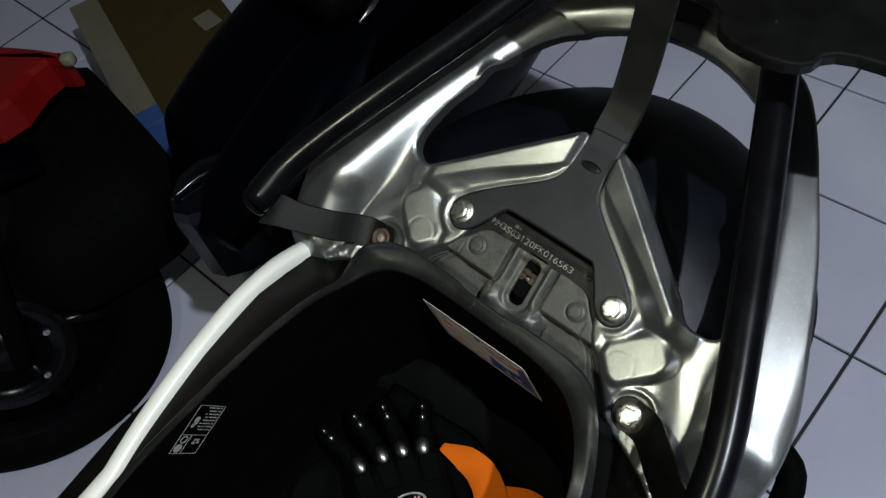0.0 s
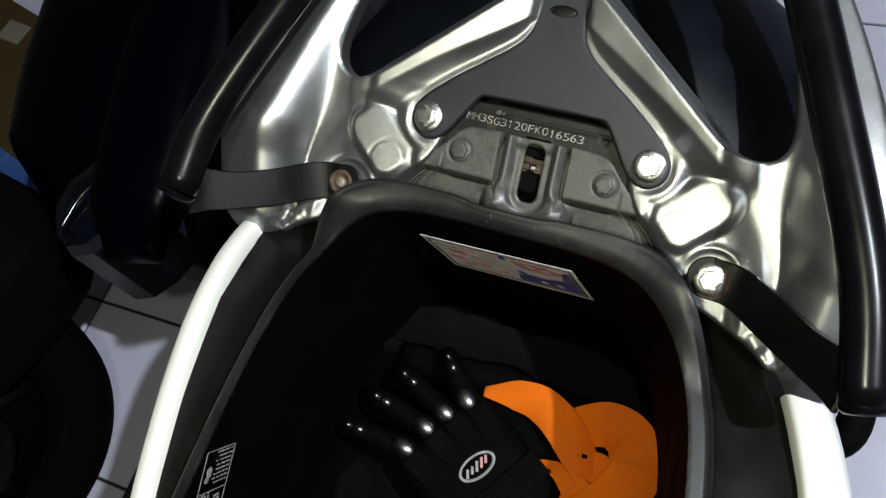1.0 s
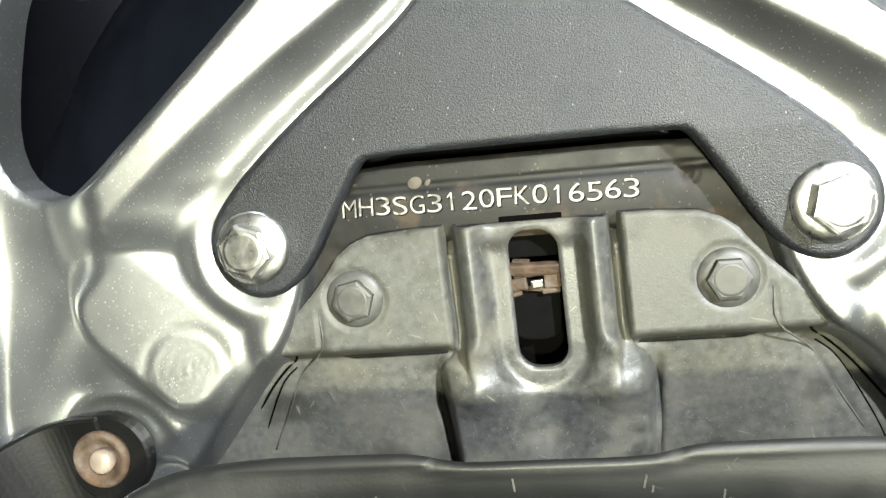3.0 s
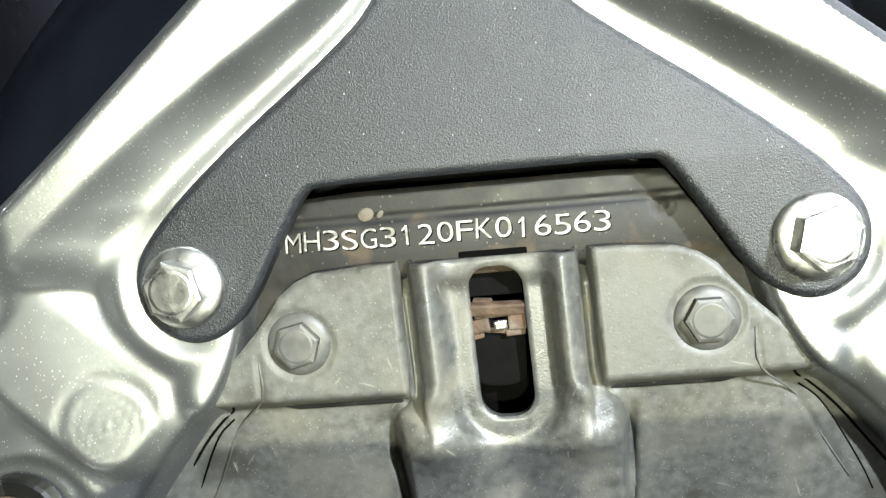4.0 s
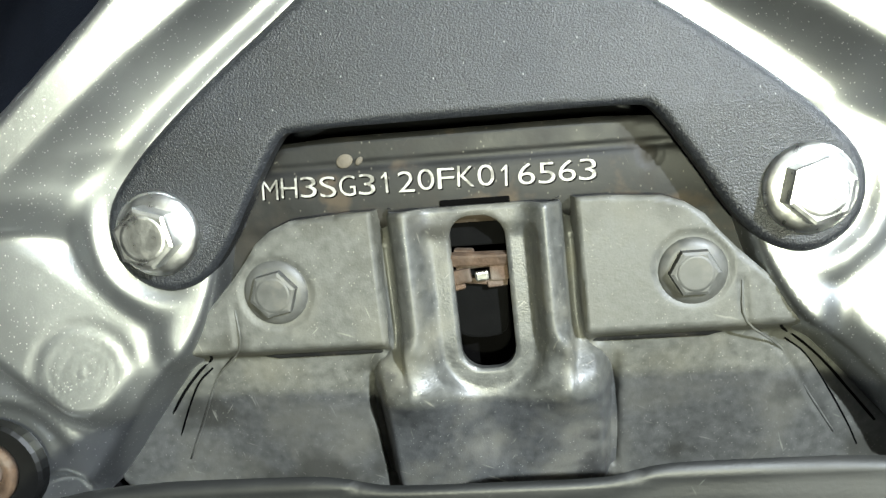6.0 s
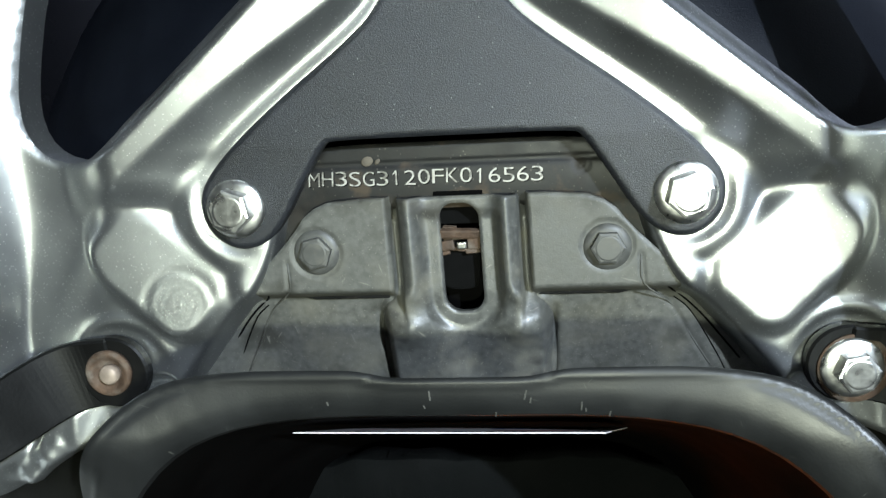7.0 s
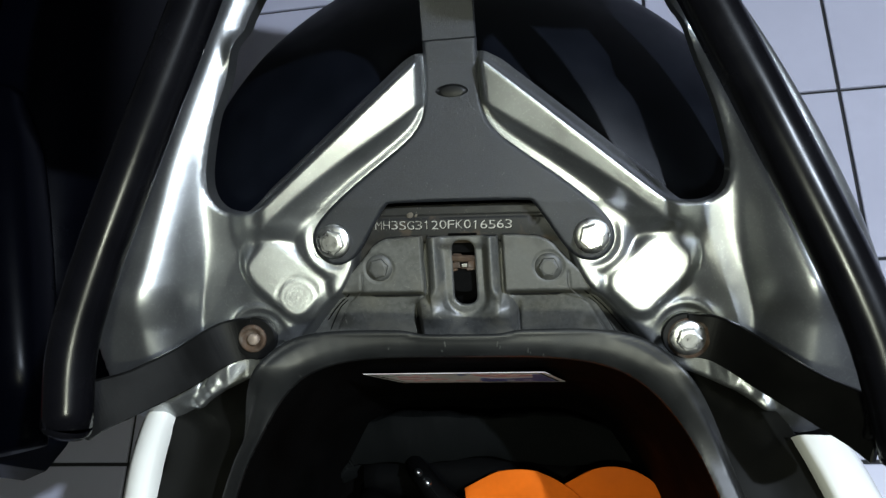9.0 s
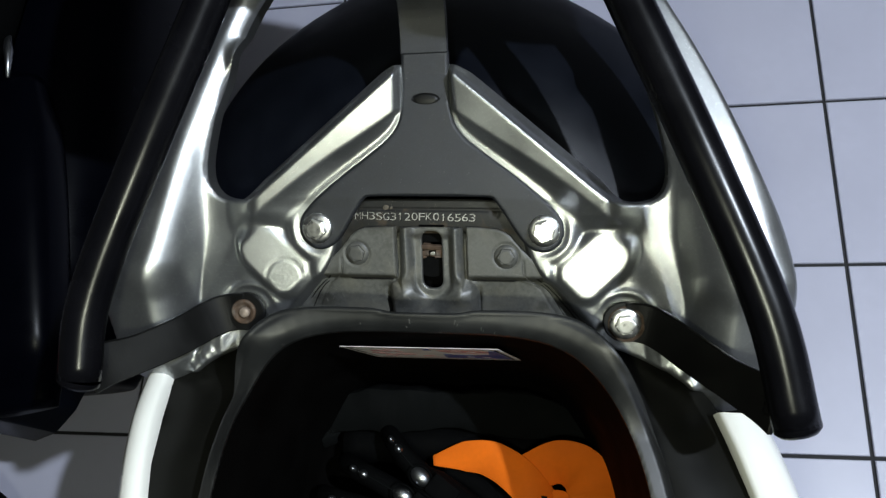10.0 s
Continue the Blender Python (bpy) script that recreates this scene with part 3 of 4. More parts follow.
# frame plate with its stamped number
FRAME_LOOP = smooth_loop(mirrored([(0, 19), (44, 19), (48, 16), (62, -4), (72, -20), (72, -36), (0, -36)]), 1)
frame_plate = cast("frame_plate", lambda x, y: np.maximum(away(FRAME_LOOP, x, y), np.minimum(26 - np.abs(x), -4 - y)), lambda x, y: -18.9 - 0.010 * np.clip(y - 5, -9, 8) ** 2 - 0.9 * bell(y - 11.8, 0.6) - 0.6 * bell(np.hypot(x - 43, y - 9.5) - 2.2, 0.6), (-76, -38, 76, 42), 1.0, 4, FRAME, scooter, "dirty black frame cross plate with a stamped number", 0.8)
def stamped(words, pitch, size):
    """Letters stamped one by one at an even pitch, none quite straight."""
    bm, rnd = bmesh.new(), random.Random(7)
    for k, ch in enumerate(words):
        one = text_bm(ch, size)
        xs = [v.co.x for v in one.verts]
        one.transform(pose(-(max(xs) + min(xs)) / 2, 0, 0))
        wide = max(xs) - min(xs)
        if ch == "1":
            one.faces.new([one.verts.new((fx, fy, 0)) for fx, fy in ((-0.28, 2.62), (-1.25, 1.55), (-1.0, 1.3), (-0.2, 2.1))])
        one.transform(pose((k - (len(words) - 1) / 2) * pitch, rnd.uniform(-0.25, 0.25), 0, 0, 0, rnd.uniform(-3, 3)) @ Matrix.Diagonal((1.0 if ch == "1" else 4.0 / wide, 1, 1, 1)))
        me = bpy.data.meshes.new("one")
        one.to_mesh(me)
        one.free()
        bm.from_mesh(me)
        bpy.data.meshes.remove(me)
    return bm


# dark copy of the letters, set off below them as painted shade
part("stamp_shade", stamped("MH3SG3120FK016563", 4.83, 7.4), BIN, frame_plate, "", RAIL @ pose(-10.5, 6.68, -18.68, 0, 0, -0.6))
part("stamped_number", stamped("MH3SG3120FK016563", 4.83, 7.4), STAMP, frame_plate, "stamped number in bare metal", RAIL @ pose(-10.8, 7.0, -18.6, 0, 0, -0.6))

# black bar laid on the plate, painting the shade of a notch
part("notch_shade", box_bm(17, 2.2, 1.0, 0.4), BIN, frame_plate, "", RAIL @ pose(0.5, 0.9, -18.8))
dome("paint_blob", -30.4, 13.2, -19.5, 2.1, 0.5, DUSTPAINT, frame_plate, RAIL, 0.8, 20)
dome("paint_blob", -26.8, 13.0, -19.5, 1.2, 0.4, DUSTPAINT, frame_plate, RAIL, 0.6, 50)

# catch cover: two bolted pads, a hat-shaped centre with a slot, a bulged foot
COVER = smooth_loop(mirrored([(0, 1), (42, 1), (52, -3), (58, -11), (67, -20), (80, -32), (94, -44), (104, -58), (108, -70), (100, -79), (0, -79)]), 1)


def slot_sdf(x, y):
    cx, cy = np.abs(x - 0.3), np.abs(y + 21.5)
    qx, qy = np.maximum(cx - 1.2, 0), np.maximum(cy - 14.0, 0)
    return np.hypot(qx, qy) - 5.6


HAIR = [(61, -21), (61.5, -31), (72, -41), (79, -54), (86, -66)]


def cover_z(x, y):
    ax = np.abs(x)
    low = -20.8 - 0.21 * np.clip(-y - 33, 0, 60) + 1.0 * np.sin(0.11 * x + 0.4) * step01(-y, 36, 50)
    padk = (1 - step01(-y, 31, 36)) * step01(ax, 22.5, 24.5)
    z = low * (1 - padk) + padk * -13.5
    # hat between the pads: floor, two upright ridges, grooves beside them
    hat = (1 - step01(ax, 20, 22.5)) * (1 - step01(-y, 46, 60))
    z = z * (1 - hat) + hat * -16.5
    groove = step01(ax, 20.5, 22) * (1 - step01(ax, 22.5, 24)) * (1 - step01(-y, 34, 40))
    z = z - 6.5 * groove
    # foot below the hat, falling towards the bin, dark at its sides
    fk = (1 - step01(ax, 26, 31)) * step01(-y, 34, 43)
    z = np.maximum(z, low + fk * (-16.5 - 0.22 * np.clip(-y - 48, 0, 45) - 0.05 * np.clip(ax - 10, 0, 20) - low))
    # ridges swing outwards into two soft knobs
    lean = 5.0 * step01(-y, 28, 44)
    z = z + 4.6 * bell(ax - 16.6 - lean, 3.3 + 4.0 * step01(-y, 30, 42)) * (1 - step01(-y, 32, 43))
    z = z + 4.4 * bell(np.hypot((ax - 19.5) * 0.9, y + 45.5), 7.0)
    z = z - 2.3 * bell(ax, 8.5) * step01(-y, 38, 46) * (1 - step01(-y, 60, 74))
    # level channel that follows the slot and closes below it
    u = (1 - step01(slot_sdf(x, y), 4.4, 8.0)) * step01(-y, 3, 8)
    z = z * (1 - u) + u * (-18.4 - 0.07 * np.clip(-y - 34, 0, 20))
    z = z - 2.2 * bell(ax - 31.5 + 0.08 * (-y - 40), 1.3) * step01(-y, 38, 44)
    for sx in (-50, 50):
        r = np.hypot(x - sx, y + 17.5)
        z = z - 0.55 * (1 - step01(r, 8.6, 9.3))
    # hairline seams
    seam = near_line(HAIR, ax, y)
    z = z - 0.6 * bell(seam, 0.7)
    return z


BRACKET_LOOP = smooth_loop(mirrored([(0, 0.5), (21, 0.5), (23.4, -1), (23.8, -33), (25, -36), (29, -39), (31.5, -46), (31.5, -62), (30, -76), (0, -77)]), 1)


def bracket_sdf(x, y):
    return np.maximum(away(BRACKET_LOOP, x, y), -slot_sdf(x, y))


cover = cast("catch_cover", lambda x, y: np.maximum(away(COVER, x, y), -away(BRACKET_LOOP, x, y)), cover_z, (-120, -94, 120, 4), 0.75, 2.2, PLASTIC, scooter, "dusty black plastic cover beside the seat catch", 0.7)
bracket = cast("catch_bracket", bracket_sdf, lambda x, y: cover_z(x, y) + 0.3, (-42, -87, 42, 3), 0.7, 2.2, BRACKET, scooter, "worn black seat catch bracket with a central slot", 0.8)
def cover_seams():
    """Dark gaps and a pale moulding line where the cover meets the rail."""
    for sd in (-1, 1):
        for run, r, mt, nm in (([(70, -33), (72.5, -35.8), (76, -38.6), (82, -44.8), (89.5, -54.4), (96, -63)], 0.4, RUBBER, "edge_gap"), ([(72.5, -38), (77.5, -42.5), (83, -51.5), (89, -63), (92, -70)], 0.28, RUBBER, "edge_gap"), (HAIR, 0.3, PLASTIC, "mould_line")):
            pts = [(sd * x + SKEW * y, y, float(cover_z(np.array(x), np.array(y))) + (0.1 if mt is PLASTIC else -0.1)) for x, y in run]
            part(nm, ring_sweep(curve_through(pts, 4), r, 6), mt, cover, "", RAIL, True)


cover_seams()
for bx, by, tn in ((-49.5, -17.2, 12), (50.5, -18.2, 0)):
    hex_bolt("cover_bolt", bx, by, -15.1, 8.2, 10.4, 4.4, DULL, cover, "dull painted hexagon bolt", tn)


def latch():
    # darkened steel and a black backing hold the shade of the slot's depth
    SHADESTEEL = mat("slot_shade_steel", (0.002, 0.002, 0.0019), 0.9, 0.0, 0.3, 200, bump=0.1, bump_scale=1500, spec=0.08)
    part("slot_backing", box_bm(24, 46, 3, 0.8), BIN, bracket, "", RAIL @ pose(0, -22, -36))
    part("latch_plate", box_bm(15, 9, 2, 0.5), SHADESTEEL, bracket, "", RAIL @ pose(0.3, -6.0, -25))
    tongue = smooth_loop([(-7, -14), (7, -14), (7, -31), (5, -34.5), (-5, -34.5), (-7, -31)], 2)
    part("latch_shaft", prism(bmesh.new(), tongue, -28, -24, 0.8), SHADESTEEL, bracket, "", RAIL, False)
    lt = part("seat_latch", box_bm(15, 3.2, 2.6, 0.7), RUST, bracket, "rusty steel seat latch", RAIL @ pose(0.4, -13.2, -20.5, 16, 3, -2))
    rnd = random.Random(11)
    for k, (x, y, sx, sy, z) in enumerate(((-4.5, -17.6, 5.5, 3.6, -21.5), (5.2, -17.0, 4.6, 4.2, -21.8), (0.4, -15.2, 12, 1.4, -22.4), (-3.2, -11.6, 5, 1.6, -22.2), (4.6, -20.0, 5.2, 2.0, -22.6), (-5.4, -20.6, 4, 1.6, -22.6), (0.5, -19.2, 13, 1.6, -23.0))):
        part("latch_edge", box_bm(sx, sy, 2.4, 0.6), RUST, lt, "", RAIL @ pose(x, y, z, rnd.uniform(-18, 18), rnd.uniform(-8, 8), rnd.uniform(-10, 10)))
    part("latch_pin", box_bm(3.4, 2.4, 1.6, 0.5), ZINC, lt, "", RAIL @ pose(0.9, -17.6, -20.6, 6, 0, 5))


latch()


# storage bin: level rim, deep inside
BODY_SKEW = -0.05


def bin_outline(inset, back=0):
    """The bin's opening, drawn in by inset; the rear wall stays upright."""
    i = inset
    return smooth_loop(mirrored([(0, -66 + back), (50, -66 + back), (82 - i * 0.5, -72 + back), (104 - i, -89 - i * 0.3), (122 - i, -118), (132 - i, -160), (138 - i, -240), (138 - i, -330), (116 - i, -420 + i), (60, -455 + i), (0, -460 + i)]), 2)


INNER, RIMOUT = bin_outline(0), smooth_loop(mirrored([(0, -56), (20, -56), (25, -55), (30, -54.0), (36, -53.6), (78, -53.6), (100, -60), (119, -81), (137, -115), (147, -158), (153, -236), (153, -330), (130, -434), (66, -474), (0, -478)]), 2)


def rim_z(x, y):
    inner = away(INNER, x, y)
    rear = step01(y, -125 + 14 * step01(-x, 30, 110), -72)
    bead = 0.9 * bell(away(RIMOUT, x, y) + 1.6, 1.1) * rear
    q = np.clip(13 - inner, 0, 14)
    lip = 6.6 - 0.29 * q - 0.014 * q ** 2 - 0.055 * np.maximum(q - 6.5, 0) ** 2
    side = -16 + np.clip(inner, 0, 14) * (-0.06 - 0.55 * step01(-x, 20, 90)) - 12 * step01(inner, 9, 15)
    return bead + rear * lip + (1 - rear) * side


bin_rim = cast("storage_bin", lambda x, y: np.maximum(away(RIMOUT, x, y), -away(INNER, x, y)), rim_z, (-180, -500, 180, -50), 1.3, 3, RIM, scooter, "black plastic underseat storage bin, open and half full", 0.6, BODY, BODY_SKEW)


def bin_wall():
    bm = bmesh.new()
    rings = []
    for z, inset in ((-18, 0), (-60, 0), (-140, 3), (-210, 6), (-232, 14), (-238, 30)):
        loop = bin_outline(inset, min(8, max(0, 0.11 * (-18 - z))))
        top = rim_z(loop[:, 0], loop[:, 1]) - 2.0
        rings.append([bm.verts.new((x + BODY_SKEW * y, y, zt if z == -18 else z)) for (x, y), zt in zip(loop, top)])
    for a, b in zip(rings, rings[1:]):
        for k in range(len(a)):
            j = (k + 1) % len(a)
            bm.faces.new((a[k], b[k], b[j], a[j]))
    bm.faces.new(rings[-1])
    w = part("bin_wall", bm, BIN, bin_rim, "deep bin wall of black plastic, shade put into its colour", BODY, True)
    # sticker on the rear wall: white edge, dark line, printed field with a blue corner
    sm = BODY @ pose(3, -65.6, -59, 96.5, 0, 0)

    def spot(u, v):
        low, top = Vector((-47, -32)).lerp(Vector((57, -24)), u), Vector((-62, 22)).lerp(Vector((44, 32)), u)
        return tuple(low.lerp(top, v))

    def patch(name, uv, height, material, parent, label=""):
        return part(name, prism(bmesh.new(), [spot(u, v) for u, v in uv], 0, height), material, parent, label, sm)

    st = patch("sticker", [(0, 0), (1, 0), (1, 1), (0, 1)], 0.4, PRINT, bin_rim, "white sticker printed in red and blue")
    for k, uv in enumerate((((0.025, 0.07), (0.975, 0.07), (0.975, 0.09), (0.025, 0.09)), ((0.025, 0.92), (0.975, 0.92), (0.975, 0.935), (0.025, 0.935)), ((0.025, 0.10), (0.04, 0.10), (0.04, 0.90), (0.025, 0.90)), ((0.96, 0.10), (0.975, 0.10), (0.975, 0.90), (0.96, 0.90)))):
        patch("print_line", uv, 0.5, BIN, st)
    patch("sticker_corner", [(0.52, 0.12), (0.955, 0.12), (0.955, 0.84), (0.91, 0.82), (0.87, 0.50), (0.74, 0.42), (0.64, 0.44), (0.54, 0.34)], 0.5, VIOLET, st)
    patch("print_patch", [(0.58, 0.84), (0.80, 0.86), (0.90, 0.78), (0.90, 0.68), (0.78, 0.60), (0.64, 0.62), (0.59, 0.70)], 0.5, PINK, st)
    rnd = random.Random(4)
    for u, v, wide, tall, mt in ((0.06, 0.80, 0.16, 0.05, GREYINK), (0.24, 0.81, 0.10, 0.04, PINK), (0.12, 0.62, 0.14, 0.12, PINK), (0.27, 0.60, 0.05, 0.08, PINK), (0.08, 0.42, 0.12, 0.10, PINK), (0.22, 0.36, 0.14, 0.07, PINK), (0.12, 0.22, 0.10, 0.06, PINK), (0.38, 0.24, 0.09, 0.06, PINK), (0.50, 0.80, 0.05, 0.10, VIOLET), (0.66, 0.72, 0.06, 0.05, PRINT), (0.75, 0.70, 0.07, 0.04, PRINT), (0.56, 0.42, 0.06, 0.08, VIOLET), (0.68, 0.22, 0.05, 0.06, PRINT), (0.78, 0.24, 0.06, 0.05, PRINT)):
        lean = rnd.uniform(-0.03, 0.03)
        patch("print_bar", [(u, v), (u + wide, v + lean), (u + wide * 0.95, v + tall + lean), (u + 0.01, v + tall)], 0.6, mt, st)
    # warning label on the side wall: pictures and rows of small print in two fields
    lm = BODY @ pose(-123.2, -262, -42, 90, 0, 90) @ pose(0, 0, 0, 0, 0, 24)
    lab = part("warning_label", box_bm(46, 31, 0.3), BIN, bin_rim, "", lm)
    for row in range(8):
        y = -13.0
        while y < 1.5:
            wd = rnd.uniform(1.6, 4.4)
            part("print_bar", box_bm(0.9, min(wd, 2.5 - y), 0.3), GREYINK, lab, "", lm @ pose(20.5 - row * 2.9, y + wd / 2, 0.4))
            y += wd + rnd.uniform(0.9, 1.8)
    for x, y, r in ((9.5, 8.5, 2.6), (6.6, 8.0, 2.2), (3.6, 9.4, 2.0), (-17.6, 9.5, 4.0)):
        part("print_mark", lathe([(0, 0), (r, 0), (r, 0.3), (0, 0.3)], 14), GREYINK, lab, "", lm @ pose(x, y, 0.4))
    part("print_mark", lathe([(2.6, 0), (3.6, 0), (3.6, 0.3), (2.6, 0.3)], 18), GREYINK, lab, "", lm @ pose(-9.4, 8.8, 0.4))
    for x, y, sx, sy in ((-9.5, -6.5, 1.4, 6), (-12.4, -4.5, 2.2, 3), (-12.0, -9, 1.6, 3), (-9, 1.2, 0.5, 0.1)):
        part("print_bar", box_bm(sx, max(sy, 0.5), 0.3), GREYINK, lab, "", lm @ pose(x, y, 0.4))
    for x, y, sx, sy in ((0, 15, 45, 0.5), (0, -15, 45, 0.5), (-22.4, 0, 0.5, 30), (22.4, 0, 0.5, 30), (-5, 0, 0.5, 30), (-13.5, 3, 17, 0.4)):
        part("label_line", box_bm(sx, sy, 0.3), GREYINK, lab, "", lm @ pose(x, y, 0.4))
    # moulded seam along the wall
    part("wall_seam", ring_sweep(curve_through([(-126.5, y, -38 + 0.03 * (y + 200)) for y in (-170, -220, -270, -320, -370)], 5), 0.5, 6), LEDGE, w, "", BODY, True)


bin_wall()


def rim_marks():
    """Pale scuffs on the rear of the rim."""
    for x, y, ln, turn in ((-9, -61, 4.5, 6), (-11, -64, 2, 22), (19, -61, 4.5, -16), (20.4, -62.5, 2.5, -10), (10, -66, 2.5, -8), (35, -64, 4.5, -6), (36.2, -65, 2, 4), (43, -66, 3, -14), (-40, -63, 2, 12)):
        z = float(rim_z(np.array([x]), np.array([y]))[0])
        dz = float(rim_z(np.array([x]), np.array([y + 1.0]))[0]) - z
        part("scuff", box_bm(0.5, ln * 0.7, 0.12, 0.05), DULL, bin_rim, "", BODY @ pose(x + BODY_SKEW * y, y, z + 0.08, math.degrees(math.atan(dz)), 0, turn))


rim_marks()


def bin_collar():
    bm = bmesh.new()
    low = rim_z(RIMOUT[:, 0], RIMOUT[:, 1]) - 3.0
    rings = [[bm.verts.new((x + BODY_SKEW * y, y, zt if top else -70)) for (x, y), zt in zip(RIMOUT, low)] for top in (True, False)]
    for k in range(len(RIMOUT)):
        j = (k + 1) % len(RIMOUT)
        bm.faces.new((rings[0][k], rings[1][k], rings[1][j], rings[0][j]))
    part("bin_collar", bm, RIM, bin_rim, "", BODY, True)


bin_collar()


# body under the rail
def tail_cover():
    loop = smooth_loop(mirrored([(0, 198), (62, 188), (118, 160), (168, 122), (200, 70), (210, 0), (205, -56), (0, -56)]), 2)

    def z(x, y):
        r = np.hypot(x / 190, np.maximum(y, 0) / 196)
        return -48 - (36 + 0.55 * np.clip(y, 0, 200)) * r ** 2.3
    cast("tail_cover", lambda x, y: away(loop, x, y), z, (-196, -60, 196, 204), 3, 3, FAIRING, scooter, "black plastic tail cover", 3, RAIL, -0.04)
    # red tail lamp under the rear edge
    run = [(-150, 176, -98), (-112, 222, -100), (-60, 254, -102), (0, 266, -103), (60, 254, -102), (112, 222, -100), (150, 176, -98)]
    part("tail_lamp", ring_sweep(curve_through([(x - 0.04 * y, y, z) for x, y, z in run], 5), 12, 12), REDLENS, scooter, "red tail lamp lens", BODY, True)


tail_cover()
# black sheet added below the rail; its colour gives the gaps their shade
UNDER = smooth_loop(mirrored([(0, 34), (60, 14), (100, -36), (150, -82), (184, -98), (170, -106), (148, -100), (120, -84), (80, -72), (0, -70)]), 1)
cast("gap_backing", lambda x, y: away(UNDER, x, y), lambda x, y: -44 + 8 * step01(np.abs(x), 112, 124) + 0.25 * np.clip(-y - 60, 0, 80) * step01(np.abs(x), 112, 124), (-205, -145, 205, 40), 4, 3, RUBBER, scooter, "black sheet added under the rail to keep the gaps dark", 1)


def side_panels():
    for s in (-1, 1):
        bm = bmesh.new()
        rows = []
        keys = np.array([(-520, -70, 172, 206), (-400, -46, 190, 222), (-300, -36, 194, 222), (-220, -32, 190, 214), (-150, -32, 182, 202), (-90, -46, 168, 186), (-40, -80, 150, 168)], float)
        ys = np.linspace(-540, -20, 53)
        top, outer_w = (np.convolve(np.interp(ys, keys[:, 0], keys[:, k]), np.ones(7) / 7, "same")[3:-3] for k in (1, 3))
        for y, top_z, w1 in zip(ys[3:-3], top, outer_w):
            if y > (-66 if s < 0 else -98):
                continue
            inset = 22 if s < 0 else 30
            prof = [(w1 - inset, top_z - 14), (w1 - inset + 1, top_z - 4), (w1 - inset + 4, top_z - 1), (w1 - 8, top_z - 3), (w1, top_z - 14), (w1 + 12, top_z - 70), (w1 + 10, top_z - 170), (w1 - 30, top_z - 290)]
            rows.append([bm.verts.new((s * x + BODY_SKEW * y, y, z)) for x, z in prof])
        for a, b in zip(rows, rows[1:]):
            for k in range(len(a) - 1):
                bm.faces.new((a[k], a[k + 1], b[k + 1], b[k]))
        bmesh.ops.recalc_face_normals(bm, faces=bm.faces[:])
        for v in bm.verts:
            v.co.x += 20 if s > 0 else -21 - 0.27 * (max(v.co.y, -330) + 100)
        part("side_panel", bm, WHITE, scooter, "glossy white body side panel", BODY, True)
        # dark ledge between bin rim and panel
        bm = bmesh.new()
        rows = []
        for y, w0, w1, z0 in ((-60, 92, 152, -66), (-100, 118, 170, -60), (-150, 136, 184, -46), (-220, 144, 192, -43), (-300, 146, 196, -45), (-400, 136, 192, -52), (-520, 100, 174, -78)):
            wide = max(0, 22 + 0.27 * (y + 100)) if s < 0 else 15
            rows.append([bm.verts.new((s * x + BODY_SKEW * y, y, z)) for x, z in ((w0, z0 - 3), (w0 + 8, z0), (w1 + wide - 4, z0 + 1), (w1 + wide, z0 - 6), (w1 + wide, z0 - 60))])
        for a, b in zip(rows, rows[1:]):
            for k in range(len(a) - 1):
                bm.faces.new((a[k], a[k + 1], b[k + 1], b[k]))
        bmesh.ops.recalc_face_normals(bm, faces=bm.faces[:])
        part("side_ledge", bm, LEDGE, scooter, "black plastic ledge beside the bin", BODY, True)
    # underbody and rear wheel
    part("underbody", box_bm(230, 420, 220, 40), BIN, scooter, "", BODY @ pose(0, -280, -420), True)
    wheel = part("rear_wheel", lathe([(150, -50), (215, -48), (238, -30), (245, 0), (238, 30), (215, 48), (150, 50), (148, 0), (150, -50)], 48), RUBBER, scooter, "", BODY @ pose(0, -60, -560, 0, 90, 0), True)
    part("wheel_rim", lathe([(0, -30), (40, -30), (50, -12), (140, -12), (152, -40), (152, 40), (140, 12), (50, 12), (40, 30), (0, 30)], 36), BIN, wheel, "", BODY @ pose(0, -60, -560, 0, 90, 0), True)
    part("side_stand", ring_sweep([(150, -420, -470), (190, -430, -640), (230, -440, -770)], 11, 12), BIN, scooter, "", BODY, True)
    part("passenger_peg", ring_sweep(curve_through([(206, 72, -196), (244, 56, -200), (254, -6, -202), (260, -50, -208), (250, -72, -216), (222, -80, -224)], 5), 13, 14), RUBBER, scooter, "black rubber passenger foot peg", BODY, True)


side_panels()


